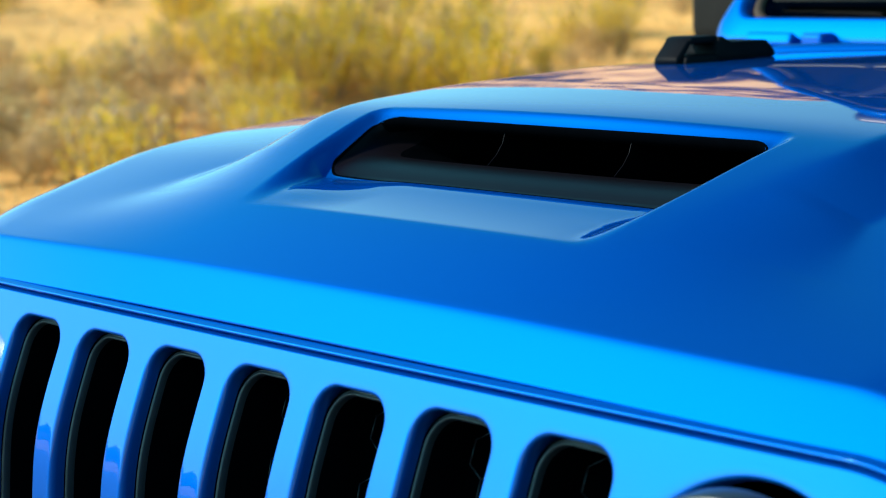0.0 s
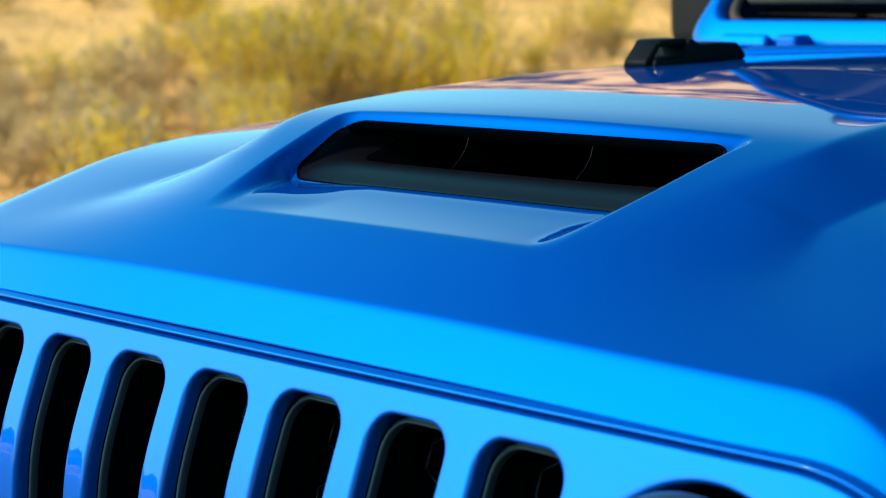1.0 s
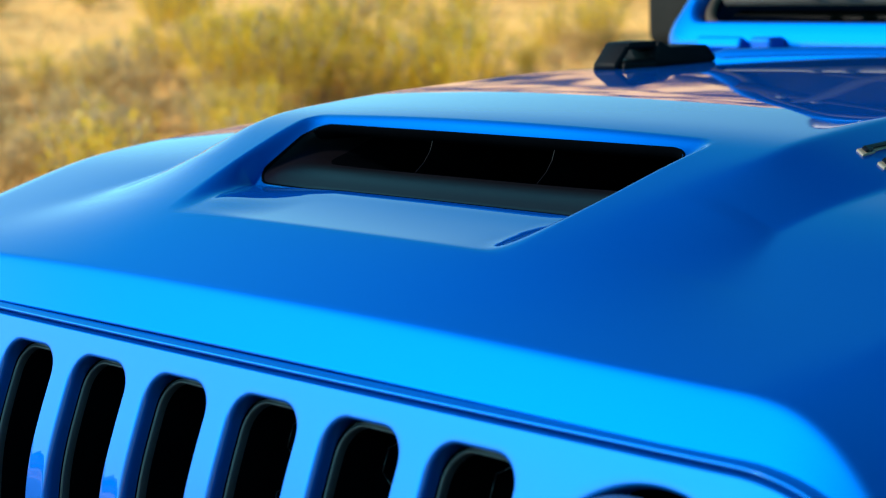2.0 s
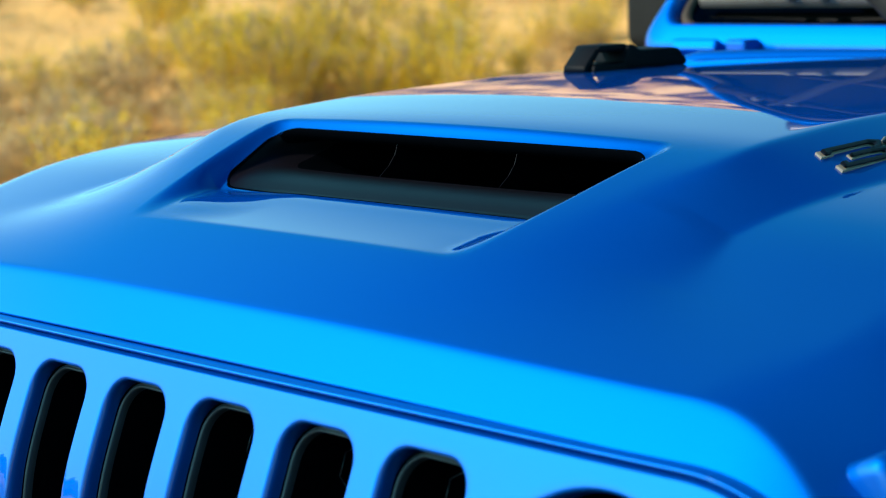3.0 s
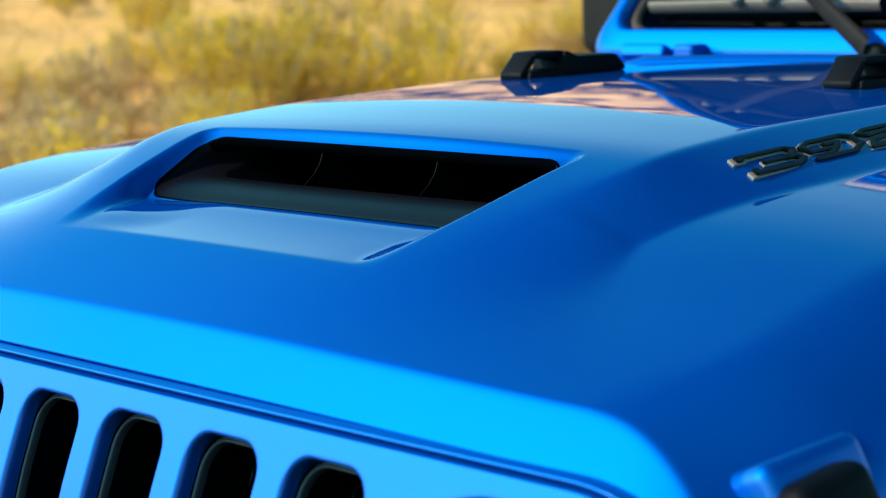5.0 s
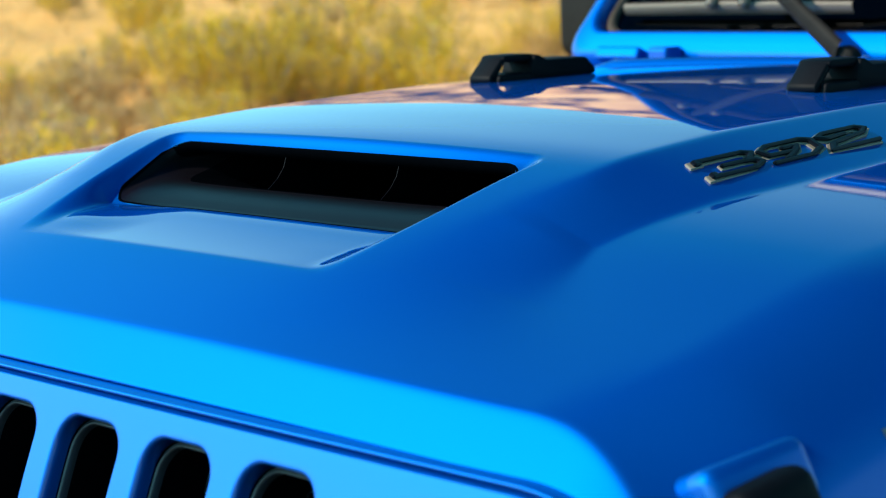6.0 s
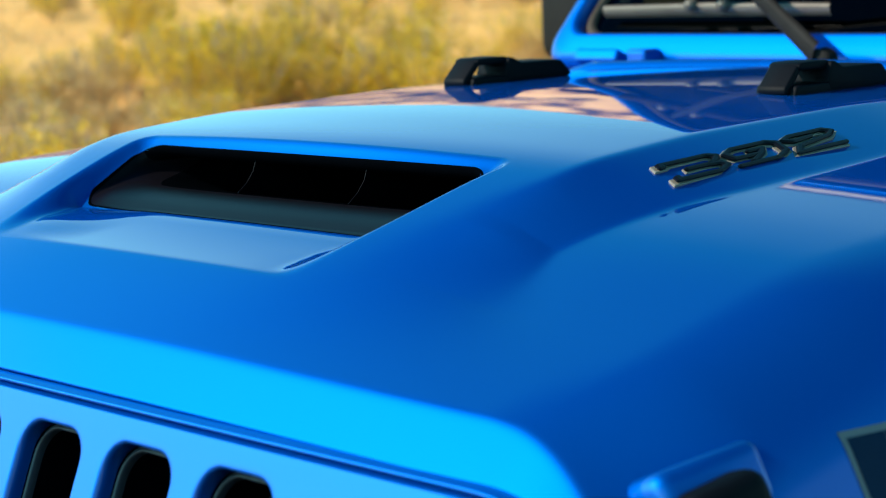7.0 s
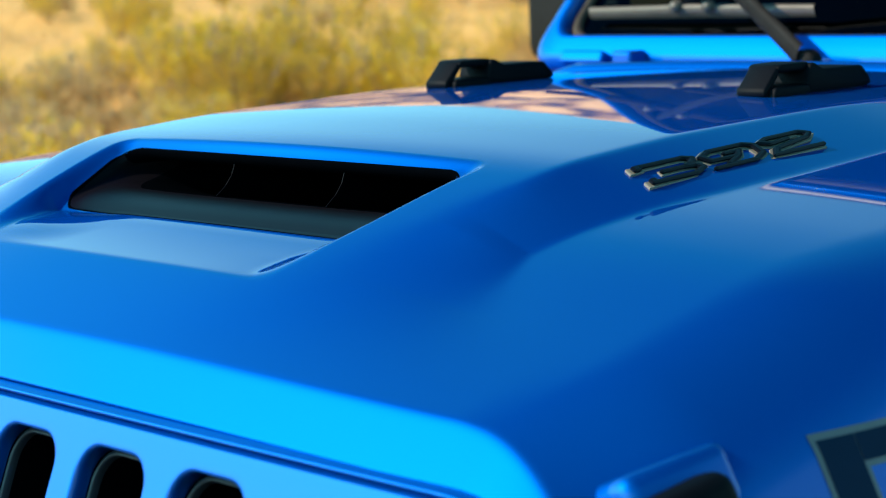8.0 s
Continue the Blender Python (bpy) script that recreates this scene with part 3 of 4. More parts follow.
DIGITS = {
    "3": [[(0.10, 0.74), (0.10, 0.93), (0.82, 0.93), (0.95, 0.80), (0.90, 0.62), (0.76, 0.5), (0.36, 0.5)], [(0.70, 0.5), (0.92, 0.44), (0.98, 0.28), (0.82, 0.09), (0.16, 0.09), (0.16, 0.28)]],
    "9": [[(0.08, 0.07), (0.78, 0.08), (0.98, 0.32), (0.96, 0.78), (0.80, 0.94), (0.22, 0.94), (0.07, 0.74), (0.16, 0.46), (0.60, 0.44)], [(0.40, 0.68), (0.66, 0.66), (0.60, 0.44), (0.34, 0.12)]],
    "2": [[(0.58, 0.74), (0.22, 0.64), (0.07, 0.80), (0.20, 0.94), (0.80, 0.94), (0.93, 0.76), (0.84, 0.60), (0.22, 0.36), (0.13, 0.07), (1.0, 0.07)]],
}
STRETCH = 2.2


def badge(sgn):
    """Raised numerals on the flank of the bonnet's centre, reading along the car."""
    y0, y1 = 0.405, 0.625
    xt, xb = 0.3570, 0.3829
    zt, zb = (float(hood_top(np.array([x]), np.array([0.40]))[0]) for x in (xt, xb))
    zt2, zb2 = (float(hood_top(np.array([x + 0.0085]), np.array([0.61]))[0]) for x in (xt, xb))
    along = Vector((0.0085, y1 - y0, (zb2 + zt2 - zb - zt) / 2))
    up = Vector((xt - xb, 0.007, zt - zb))
    nrm = along.cross(up).normalized()
    if nrm.z < 0:
        nrm = -nrm
    org = Vector((xb, y0, zb - 0.0004))
    total = along.length
    h = up.length
    base = new("number_badge")
    sub(base, car, "raised black badge with pale bronze edges reading 392")
    w = 0.0790
    for layer, (wid, d0, d1, m, nm) in enumerate(((0.0074, -0.004, 0.0034, BADGE_EDGE, "badge_base"), (0.0043, 0.0032, 0.0068, BADGE_BLACK, "badge_face"))):
        for k, ch in enumerate("392"):
            bm = bmesh.new()
            for line in DIGITS[ch]:
                pts = [((u * 0.0785 + k * w - 0.001) / STRETCH, v * h) for u, v in line]
                p = prism(stroke(pts, wid), d1 - d0, bevel=0.0004 if layer == 0 else 0.0012, segs=1)
                me = bpy.data.meshes.new("tmp")
                p.to_mesh(me)
                p.free()
                bm.from_mesh(me)
                bpy.data.meshes.remove(me)
            bm.transform(Matrix.Diagonal((STRETCH, 1, 1, 1)))
            ex, ey = along.normalized(), up.normalized()
            M = Matrix(((ex.x, ey.x, nrm.x, org.x + nrm.x * d0), (ex.y, ey.y, nrm.y, org.y + nrm.y * d0), (ex.z, ey.z, nrm.z, org.z + nrm.z * d0), (0, 0, 0, 1)))
            bm.transform(M)
            if sgn < 0:
                bm.transform(Matrix.Diagonal((-1, 1, 1, 1)) @ Matrix.Translation((0, 0, 0)))
            part(nm, bm, m, base, smooth=False)
    return base


badge(1)


def latch(sgn):
    catch = block(0.042, 0.088, 0.068, 0.011, 4, pose(sgn * 0.650, 0.103, 1.008, 6, -sgn * 24, -sgn * 8))
    top = part("hood_catch", catch, PAINT, car, "blue bonnet catch bracket")
    body = block(0.040, 0.066, 0.058, 0.013, 4, pose(sgn * 0.671, 0.092, 1.005, 8, -sgn * 20, -sgn * 8))
    part("latch_handle", body, RUBBER, top, "black rubber latch handle")
    strap = block(0.02, 0.03, 0.09, 0.006, 3, pose(sgn * 0.669, 0.116, 0.915, 0, sgn * 4, -sgn * 8))
    part("latch_strap", strap, RUBBER, top)


latch(1)
latch(-1)


def decal(sgn):
    """Dark outlined vinyl bars on the bonnet's side."""
    base = new("side_decal")
    sub(base, car, "dark vinyl lettering bars with grey outlines")
    bars = (("bar", 0.206, 0.237, 0.940, 1.037), ("bar", 0.2375, 0.313, 1.020, 1.037), ("bar", 0.2375, 0.307, 0.968, 0.985))
    for nm, y0, y1, z0, z1 in bars:
        for grow, lift, m, label in ((0.004, 0.0006, DECAL_GREY, "outline"), (0.0, 0.0011, DECAL_BLACK, "bar")):
            vs = []
            for i in range(13):
                for j in range(13):
                    z = z0 - grow + (z1 - z0 + 2 * grow) * j / 12
                    y = y0 - grow + (y1 - y0 + 2 * grow) * i / 12 + (1.037 - z) * 0.05
                    vs.append((sgn * (side_x(y, z) + lift), y, z))
            sub(mesh_ob(label, vs, grid_faces(13, 13), m), base)


decal(1)


# ---------------------------------------------------------------- scuttle, windscreen, wipers
cowl_v = []
xs = np.linspace(-0.70, 0.70, 41)
cowl_prof = [(1.085, 1.150), (1.126, 1.176), (1.139, 1.192), (1.145, 1.199), (1.152, 1.201), (1.20, 1.193), (1.30, 1.178), (1.36, 1.170), (1.40, 1.168)]
for y, z in cowl_prof:
    cowl_v += [(x, y, z + 0.004 - 0.05 * x * x - 0.05 * max(abs(x) - 0.62, 0) - 0.3 * max(abs(x) - 0.36, 0) * min(max((1.30 - y) / 0.12, 0), 1)) for x in xs]
cowl = sub(mesh_ob("cowl", cowl_v, grid_faces(len(cowl_prof), len(xs)), PAINT), car, "blue scuttle panel under the windscreen")
for sgn in (-1, 1):
    part("hinge_bracket", block(0.083, 0.03, 0.020, 0.005, 3, pose(sgn * 0.518, 1.362, 1.190, -24, 0, 0)), PAINT, cowl, "blue windscreen hinge bracket", smooth=False)
    part("hinge_knuckle", block(0.038, 0.04, 0.034, 0.006, 3, pose(sgn * 0.447, 1.375, 1.186)), PAINT, cowl, smooth=False)

WS_O, WS_UP = Vector((0, 1.394, 1.176)), Vector((0, 0.74, 1.0)).normalized()
WS_N = Vector((0, -1, 0.74)).normalized()


def ws(u, v, out=0.0):
    p = WS_O + WS_UP * (1.11 * v) + WS_N * out
    return (u * (1 - 0.17 * v / 0.55), p.y, p.z)


def ring_mesh(specs, cap=False):
    """Rings in the windscreen's plane: (width, low, high, radius, outward)."""
    vs = []
    for w, v0, v1, r, out in specs:
        vs += [ws(x, (v0 + v1) / 2 + z, out) for x, z in rounded(w, v1 - v0, r, 10)]
    m = 44
    fs = grid_faces(len(specs), m, True)
    if cap:
        fs.append(tuple(range((len(specs) - 1) * m, len(specs) * m)))
    return vs, fs


roll = [(1.306 + 0.038 * math.sin(a), 0.020 - 0.020 * math.sin(a), 0.437 + 0.010 * math.sin(a), 0.040, 0.0125 - 0.024 * (1 - math.cos(a))) for a in (radians(10 * k) for k in range(10))]
v, f = ring_mesh([(1.322, 0.008, 0.440, 0.04, -0.05)] + roll[::-1] + [(1.284, 0.036, 0.405, 0.038, 0.0192), (1.277, 0.040, 0.402, 0.038, 0.0182), (1.270, 0.043, 0.400, 0.038, 0.0150), (1.264, 0.0445, 0.3985, 0.038, 0.008), (1.262, 0.045, 0.398, 0.038, -0.002), (1.262, 0.045, 0.398, 0.038, -0.05)])
frame_ob = sub(mesh_ob("windscreen_frame", v, f, PAINT), car, "bright blue windscreen frame")
v, f = ring_mesh([(1.264, 0.044, 0.399, 0.04, -0.008), (1.260, 0.046, 0.397, 0.04, -0.001), (1.250, 0.051, 0.392, 0.036, 0.001), (1.240, 0.056, 0.388, 0.032, -0.006), (1.238, 0.057, 0.387, 0.032, -0.012)])
sub(mesh_ob("seal", v, f, SEAL), frame_ob, "grey rubber windscreen seal")
v, f = ring_mesh([(1.250, 0.050, 0.393, 0.036, -0.010)], True)
pane = sub(mesh_ob("pane", v, f, GLASS, False), frame_ob, "dark tinted windscreen glass")
pane.visible_shadow = False


def wiper(px, angle, arm, blade, blade_angle, bow=0.0, blade_mat=None):
    """An arm from its spindle on the scuttle, with a blade at its end; angles from the car's right."""
    w = new("wiper")
    sub(w, car, "black wiper with a long blade")
    foot = Vector((px, 1.345, 1.192))
    v, f = lathe([(0.0005, -0.022), (0.016, -0.02), (0.019, -0.012), (0.02, 0.02)], 24)
    hub = mesh_ob("spindle", [(a + foot.x, b * 0.5 + foot.y, c * 0.8 + foot.z) for a, b, c in v], f, WIPER)
    sub(hub, w)
    ca, sa = math.cos(radians(angle)), math.sin(radians(angle))
    tip_u, tip_v = px + arm * ca, 0.02 + arm * sa
    tip = Vector(ws(tip_u, tip_v, 0.028))
    rows, sec = [], [(-0.5, 0), (-0.42, 0.6), (0, 0.8), (0.42, 0.6), (0.5, 0)]
    side = Vector((sa, 0, -ca))
    for k in range(9):
        t = k / 8
        c = foot.lerp(tip, t) + WS_UP * bow * math.sin(math.pi * t ** 0.7) + WS_N * (0.03 * math.sin(math.pi * t) + 0.012)
        wid = 0.030 * (1 - t) + 0.014 * t
        rows += [c + side * wid * a + WS_N * 0.012 * b for a, b in sec]
    sub(mesh_ob("arm", rows, grid_faces(9, 5), WIPER), w)
    cb, sb = math.cos(radians(blade_angle)), math.sin(radians(blade_angle))
    vs = []
    for k in range(17):
        t = (k / 16 - 0.5) * blade
        c = Vector(ws(tip_u + t * cb, tip_v + t * sb, 0.006))
        hgt = 0.017 * (1 - 0.5 * abs(2 * k / 16 - 1))
        for a, b in ((-0.008, 0), (-0.007, 0.6), (0, 1), (0.007, 0.6), (0.008, 0)):
            vs.append(c + Vector((-sb, 0, cb)) * a + WS_N * hgt * b)
    sub(mesh_ob("blade", vs, grid_faces(17, 5), blade_mat or WIPER), w)
    for t in (-0.03, 0.03):
        c = Vector(ws(tip_u + t * cb, tip_v + t * sb, 0.022))
        sub(mesh_ob("clip", *[x for x in (lambda q: ([Vector(a) * 0.6 + c for a in q[0]], q[1]))(lathe([(0.0005, -0.016), (0.014, -0.012), (0.016, 0.006)], 16))], BLADE), w)


wiper(-0.118, 154, 0.46, 0.45, 24)
wiper(0.42, 175.5, 0.805, 0.42, 0, 0.13, BLADE)

for sgn in (-1, 1):
    mir = block(0.20, 0.10, 0.15, 0.03, 4, pose(sgn * 0.825, 1.70, 1.238, 0, 0, sgn * 8))
    m = part("side_mirror", mir, WIPER, car, "black plastic door mirror housing")
    part("mirror_glass", block(0.16, 0.006, 0.11, 0.002, 2, pose(sgn * 0.825, 1.752, 1.238, 0, 0, sgn * 8)), STEEL, m)
    part("mirror_arm", block(0.12, 0.04, 0.05, 0.012, 3, pose(sgn * 0.74, 1.69, 1.22)), BLACK, m)


# ---------------------------------------------------------------- the rest of the car
def body_panel(name, bm, material=None, label=""):
    return part(name, bm, material or PAINT, car, label, smooth=False)


body_panel("tub", block(1.42, 2.25, 0.62, 0.04, 3, pose(0, 2.56, 0.78)), label="blue body tub")
body_panel("roof", block(1.30, 1.92, 0.05, 0.02, 3, pose(0, 2.70, 1.60)), BLACK, "black hard roof")
body_panel("rear_panel", block(1.30, 0.05, 0.62, 0.015, 2, pose(0, 3.62, 1.40)), BLACK)
for sgn in (-1, 1):
    for y in (2.45, 3.55):
        body_panel("pillar", block(0.05, 0.09, 0.66, 0.012, 2, pose(sgn * 0.645, y, 1.40)), BLACK)
    flare = []
    for k in range(25):
        a = math.pi * k / 24
        for dx, dr in ((0.0, 0.0), (0.0, 0.03), (0.24, 0.03), (0.26, 0.015), (0.26, 0.0)):
            flare.append((sgn * (0.655 + dx), 0.42 + (0.49 + dr) * math.cos(a), 0.30 + (0.56 + dr) * math.sin(a)))
    sub(mesh_ob("front_fender", flare, grid_faces(25, 5), PAINT), car)
    rear = [(x, y + 2.45, z) for x, y, z in flare]
    sub(mesh_ob("rear_fender", rear, grid_faces(25, 5), BLACK), car)
    for y in (0.42, 2.87):
        wheel = new("wheel")
        sub(wheel, car, "black off-road wheel")
        wheel.location = (sgn * 0.76, y, 0.41)
        wheel.rotation_euler = (0, 0, radians(90))
        v, f = lathe([(0.23, -0.12), (0.33, -0.135), (0.39, -0.12), (0.41, -0.09), (0.41, 0.09), (0.39, 0.12), (0.33, 0.135), (0.23, 0.12)], 48)
        sub(mesh_ob("tyre", v, f, TYRE), wheel)
        v, f = lathe([(0.0005, -0.07), (0.06, -0.075), (0.08, -0.05), (0.20, -0.06), (0.225, -0.11), (0.232, -0.12), (0.232, 0.12), (0.2, 0.06), (0.0005, 0.05)], 48)
        sub(mesh_ob("rim", v, f, BLACK), wheel)
body_panel("front_bumper", block(1.56, 0.20, 0.16, 0.03, 3, pose(0, -0.20, 0.50)), BLACK, "black steel front bumper")
body_panel("lower_front", block(1.20, 0.10, 0.30, 0.02, 2, pose(0, 0.06, 0.60)), BLACK)
body_panel("bulkhead", block(1.24, 0.04, 0.55, 0.01, 2, pose(0, 1.10, 0.86)), BLACK)
# same near-black, standing for the darkness behind the slots
body_panel("radiator", block(1.16, 0.05, 0.38, 0.01, 2, pose(0, 0.17, 0.87)), SHADE_BLACK)
body_panel("chassis", block(0.80, 3.6, 0.16, 0.03, 2, pose(0, 1.65, 0.40)), BLACK)
for sgn in (-1, 1):
    rear = body_panel("rear_window", block(0.006, 1.0, 0.50, 0.0, 1, pose(sgn * 0.655, 3.02, 1.42)), DARK_GLASS, "dark tinted rear window")
    rear.visible_shadow = False
body_panel("dashboard", block(1.24, 0.34, 0.14, 0.03, 3, pose(0, 1.66, 1.16)), CABIN, "dark dashboard top")
for sgn in (-1, 1):
    body_panel("seat", block(0.48, 0.14, 0.72, 0.05, 3, pose(sgn * 0.34, 2.40, 1.20, -10)), CABIN, "dark front seat back")


# ---------------------------------------------------------------- ground and distance
HEADING = math.atan2(0.685, -0.725)          # from the camera over the car's far front corner


def ground_height(x, y):
    """Flat round the car; on the far side of it the sand rises as a low bank."""
    far = sstep(14, 60, np.hypot(x, y))
    d = np.hypot(x - 1.2, y + 0.8)
    side = np.cos(np.arctan2(y + 0.8, x - 1.2) - HEADING)
    bank = np.interp(d, [9, 13, 18, 25, 40, 60, 100, 140], [0, 0.35, 0.75, 1.10, 1.6, 2.2, 2.4, 0.0])
    dunes = np.sin(x * 1.1 + 0.7 * np.sin(y * 0.8)) * np.sin(y * 0.9 + 0.4) * 0.06 * sstep(9, 13, d)
    return far * 0.35 * (np.sin(x * 0.11 + 1.3) * np.sin(y * 0.09 + 0.4)) + (bank + dunes) * sstep(0.55, 0.9, side)


axis = np.concatenate([-np.geomspace(4000, 31, 24), np.linspace(-30, 30, 121), np.geomspace(31, 4000, 24)])
GX, GYY = np.meshgrid(axis, axis)
GZ = ground_height(GX, GYY) * (np.hypot(GX, GYY) < 900)
ground = mesh_ob("ground", np.stack([GX.ravel(), GYY.ravel(), GZ.ravel()], 1), grid_faces(len(axis), len(axis)), SAND)
tagged(ground, "pale orange desert sand with scattered stones", "ground", kind="structure")


# assumed asphalt, never in view: keeps bright sand out of the paint's reflections
road_v = [(x, y, 0.006) for y in np.linspace(-60, 1.5, 21) for x in np.linspace(-17.0, 30.0, 11)]
road_v += [(x, y, 0.006) for y in np.linspace(1.5, 60, 21) for x in np.linspace(-3.4, 30.0, 11)]
road_f = grid_faces(21, 11)
road = mesh_ob("road", road_v, road_f + [tuple(231 + i for i in f) for f in road_f], ASPHALT)
tagged(road, "worn grey asphalt apron beside the sand, unseen, added to darken reflections", "road", kind="structure")


def ridge_height(a, r):
    """Desert hills all round, tallest beyond the car's far rear side."""
    deg = math.degrees(a) % 360
    skyline = 0.4 + 11.8 * math.exp(-((deg - 125) / 12) ** 2) + 3.2 * math.exp(-((deg - 152) / 14) ** 2)
    p = Vector((math.cos(a) * 9, math.sin(a) * 9, 0.4))
    skyline += 0.5 * noise.noise(p) + 0.35 * noise.noise(p * 3.1) + 0.2 * noise.noise(p * 8.3)
    q = Vector((r * math.cos(a), r * math.sin(a), 0))
    rough = noise.noise(q * 0.04) * 0.5 + noise.noise(q * 0.1) * 0.3 + noise.noise(q * 0.25) * 0.2
    t = min(max((r - 150) / 220, 0), 1)
    bluff = math.exp(-((deg - 215) / 45) ** 4)          # an unseen bluff in front, steepened so that its shaded near face reflects dark
    t = t * (1 - bluff) + bluff * float(sstep(0.40, 0.47, np.array(t)))
    return math.tan(radians(skyline + 2.2 * bluff)) * 370 * t ** 1.1 * (1 + 0.25 * rough * (1 - t)) + 9 * rough * t * (1 - t) - 1.0


hv = []
for k in range(361):
    a = 2 * math.pi * k / 360
    for i in range(45):
        r = 150 + 5 * i
        hv.append((r * math.cos(a), r * math.sin(a), ridge_height(a if k < 360 else 0.0, r)))
hills = mesh_ob("backdrop", hv, grid_faces(361, 45), ROCK)
tagged(hills, "reddish brown rocky desert hills", "hills", kind="structure")


# ---------------------------------------------------------------- shrubs and dry grass
rng = random.Random(11)


def shrub_meshes(seed, tall):
    """Stems that fan out from the ground, and a loose crown of small leaves in tufts."""
    r = random.Random(seed)
    sv, sf, lv, lf = [], [], [], []
    for k in range(16):
        a, lean = r.uniform(0, 2 * math.pi), r.uniform(0.1, 0.75)
        length = tall * r.uniform(0.7, 1.05)
        pts, p, d = [], Vector((0.08 * math.cos(a), 0.08 * math.sin(a), -0.03)), Vector((lean * math.cos(a), lean * math.sin(a), 1)).normalized()
        for i in range(6):
            pts.append(p.copy())
            d = (d + Vector((r.uniform(-0.2, 0.2), r.uniform(-0.2, 0.2), r.uniform(-0.02, 0.15)))).normalized()
            p += d * length / 5
        v, f = tube(pts, 0.009, 4)
        b = len(sv)
        sv += v
        sf += [tuple(b + i for i in q) for q in f]
        for t in range(11):
            u = r.uniform(0.30, 1.0)
            c = pts[min(int(u * 5), 4)].lerp(pts[min(int(u * 5) + 1, 5)], (u * 5) % 1)
            c = c + Vector((r.gauss(0, 0.10), r.gauss(0, 0.10), r.gauss(0, 0.07)))
            for q in range(9):
                o = c + Vector((r.gauss(0, 0.06), r.gauss(0, 0.06), r.gauss(0, 0.06)))
                n = Vector((r.gauss(0, 1), r.gauss(0, 1), r.gauss(0, 1))).normalized()
                e = n.orthogonal().normalized()
                g = n.cross(e)
                s1, s2 = r.uniform(0.016, 0.034), r.uniform(0.009, 0.018)
                b = len(lv)
                lv += [o - e * s1, o + g * s2, o + e * s1, o - g * s2]
                lf.append((b, b + 1, b + 2, b + 3))
    return sv, sf, lv, lf


shrubs = []
for seed, tall in ((1, 1.0), (2, 1.3), (3, 0.8), (4, 1.15), (5, 0.65)):
    sv, sf, lv, lf = shrub_meshes(seed, tall)
    sh = new("desert_shrub")
    st = mesh_ob("woody_base", sv, sf, BARK)
    st.parent = sh
    le = mesh_ob("foliage", lv, lf, LEAF if seed not in (3, 5) else DRY, False)
    le.parent = sh
    tagged(sh, "yellow-green desert shrub with thin stems on sand" if seed not in (3, 5) else "dry straw-coloured desert shrub on sand", "shrub", "desert shrubs round the car")
    shrubs.append(sh)

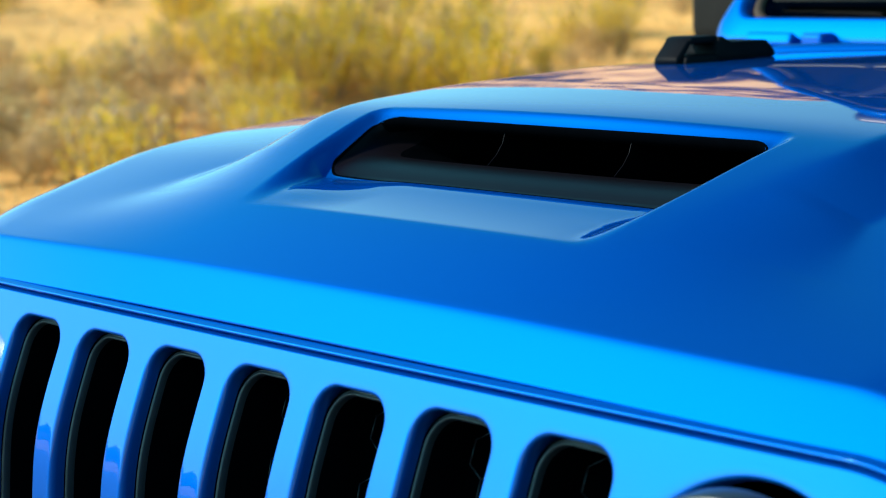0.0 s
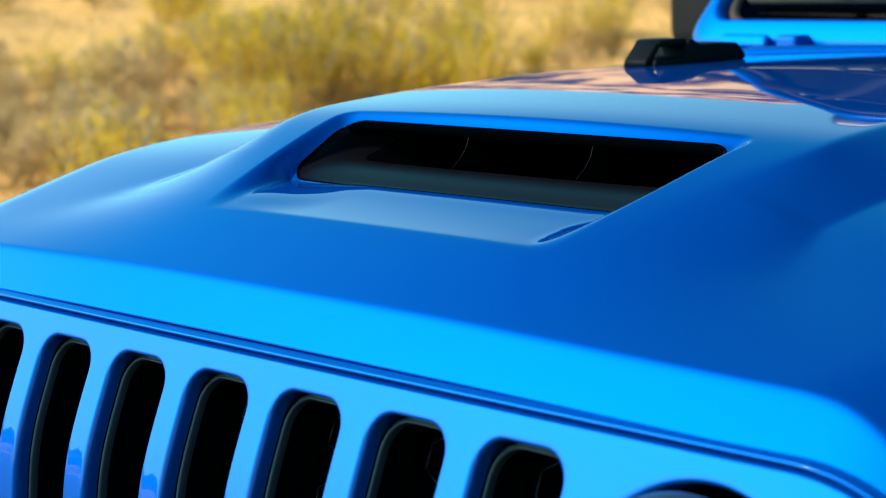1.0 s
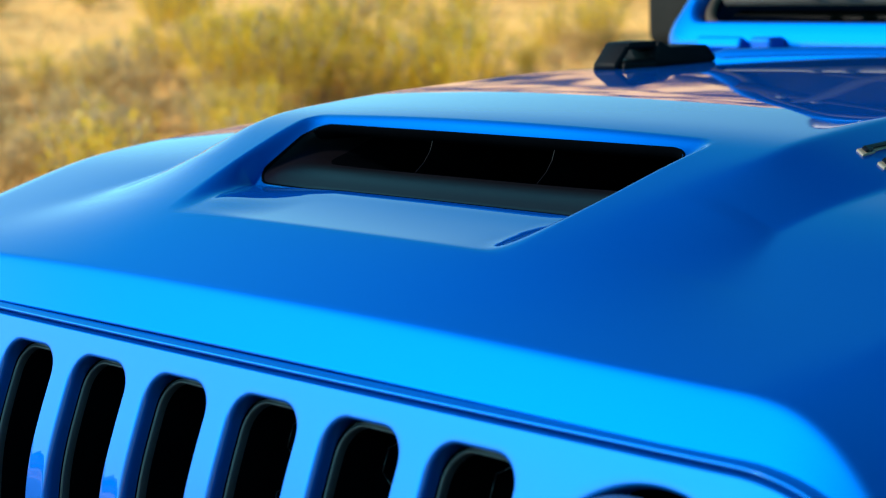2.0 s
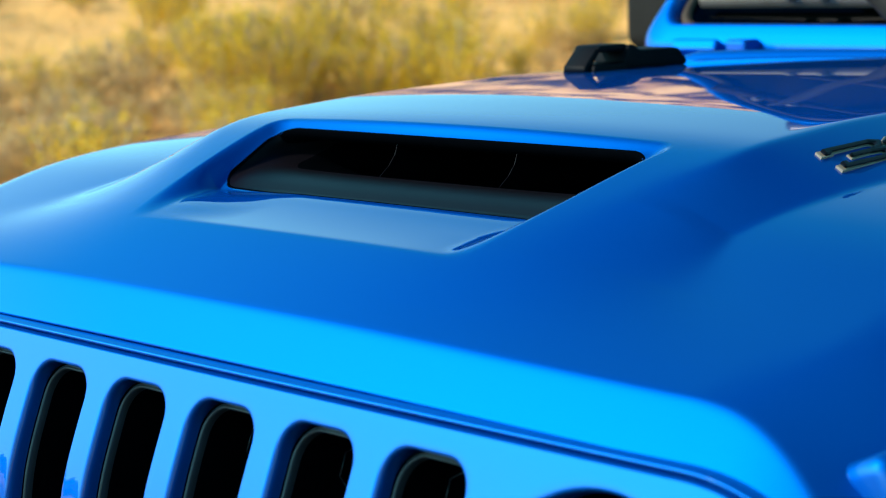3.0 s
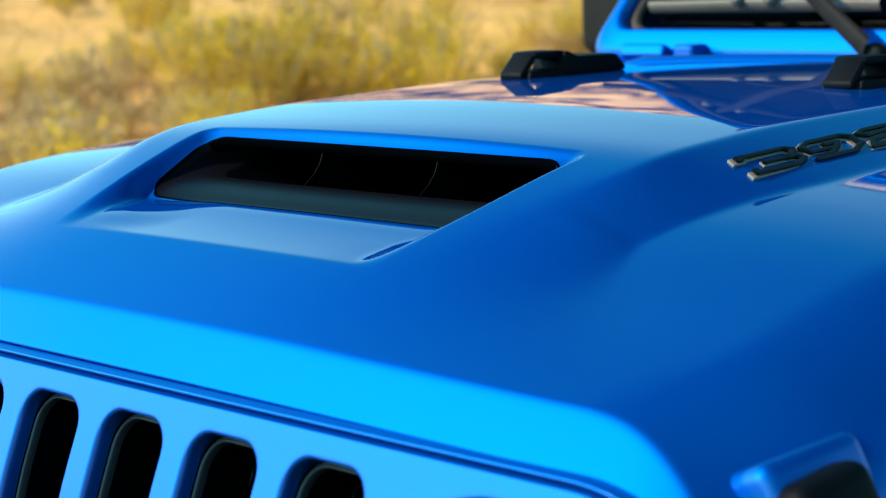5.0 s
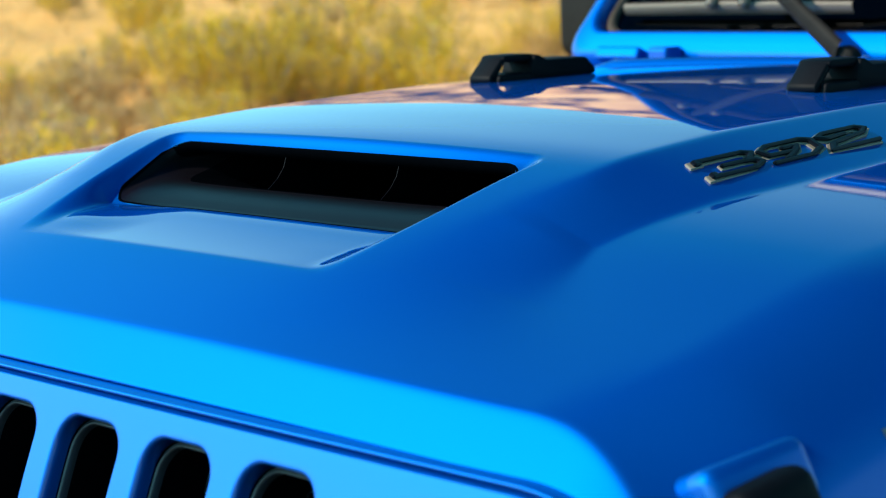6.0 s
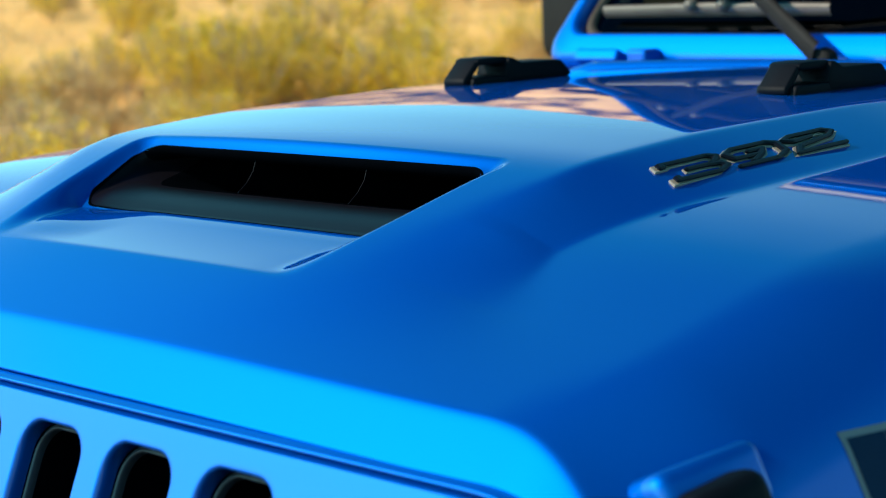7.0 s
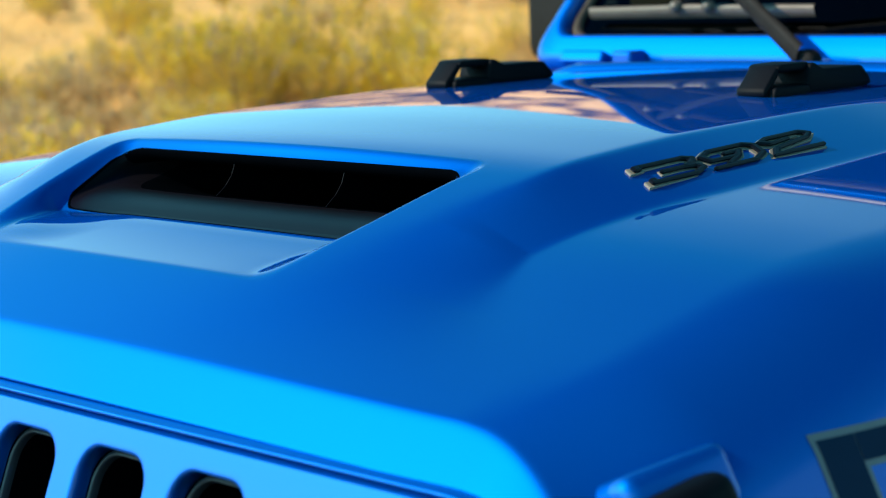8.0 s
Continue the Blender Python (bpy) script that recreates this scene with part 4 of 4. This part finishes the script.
EYE_X, EYE_Y = 1.2, -0.8
CLEARINGS = ((134.6, 17, 0.9), (135.2, 21, 1.3), (144.3, 17, 0.6), (146.3, 17.5, 0.5), (148.3, 20, 0.6), (148.2, 13.2, 0.5), (140.5, 23, 1.0))
BARE = [(EYE_X + d * math.cos(radians(a)), EYE_Y + d * math.sin(radians(a)), r) for a, d, r in CLEARINGS]
spots = []          # (x, y, kind of shrub, size)
while len(spots) < 285:
    n_now = len(spots)
    if n_now < 22:          # a thicket of tall yellow-green shrubs
        a, d, kind, size = rng.uniform(135.6, 143.6), rng.uniform(13.2, 15.5), rng.choice((0, 1, 3)), rng.uniform(0.62, 0.85)
    elif n_now < 60:          # dry shrubs with grey twigs at the foot of the bank
        a, d, kind, size = rng.uniform(142, 152), rng.uniform(11.2, 14.2), rng.choice((2, 4, 2, 4, 3)), rng.uniform(0.50, 0.85)
    elif n_now < 64:
        a, d, kind, size = rng.uniform(131.6, 133.4), rng.uniform(16, 17.5), rng.choice((1, 2)), rng.uniform(0.62, 0.75)
    elif n_now < 205:
        a, d, kind, size = math.degrees(HEADING) + rng.uniform(-17, 17), rng.uniform(14.5, 32), rng.choice((0, 0, 1, 3, 3, 2, 4)), rng.uniform(0.36, 0.72)
    elif n_now < 245:
        # out of view at front left, added to darken what the grille bars reflect
        a, d, kind, size = rng.uniform(166, 223), rng.uniform(17, 26), rng.choice((0, 1, 3, 2)), rng.uniform(0.62, 1.05)
    else:
        a, d, kind, size = rng.uniform(0, 360), rng.uniform(8, 45), rng.choice((0, 1, 3, 2)), rng.uniform(0.62, 1.05)
    x, y = EYE_X + d * math.cos(radians(a)), EYE_Y + d * math.sin(radians(a))
    if -4.2 < x < 31 or (y < 2.2 and -18 < x < 31):
        continue
    if any((x - p) ** 2 + (y - q) ** 2 < r * r for p, q, r in BARE):
        continue
    if all((x - p) ** 2 + (y - q) ** 2 > (0.03 if n_now < 64 else 0.12) for p, q, _, _ in spots):
        spots.append((x, y, kind, size))
placed = set()
for x, y, kind, size in spots:
    z = float(ground_height(np.array(x), np.array(y)))
    m = pose(x, y, z, 0, 0, rng.uniform(0, 360)) @ Matrix.Scale(size, 4)
    if kind in placed:
        copy_thing(shrubs[kind], m)
    else:
        shrubs[kind].matrix_basis = m
        placed.add(kind)

gv2, gf2 = [], []
for k in range(1700):
    a = HEADING + rng.uniform(-0.32, 0.32)
    d = 10 + 30 * rng.random() ** 1.5
    x, y = EYE_X + d * math.cos(a), EYE_Y + d * math.sin(a)
    z = float(ground_height(np.array(x), np.array(y)))
    for q in range(5):
        h, t = rng.uniform(0.06, 0.20), rng.uniform(0, 6.28)
        bx, by = x + rng.gauss(0, 0.05), y + rng.gauss(0, 0.05)
        w = rng.uniform(0.006, 0.014)
        lx, ly = rng.gauss(0, 0.09), rng.gauss(0, 0.09)
        b = len(gv2)
        gv2 += [(bx - w * math.cos(t), by - w * math.sin(t), z - 0.01), (bx + w * math.cos(t), by + w * math.sin(t), z - 0.01), (bx + lx, by + ly, z + h)]
        gf2.append((b, b + 1, b + 2))
tagged(mesh_ob("dry_grass", gv2, gf2, DRY, False), "dry straw-coloured grass tufts on sand", "grass", kind="stuff")
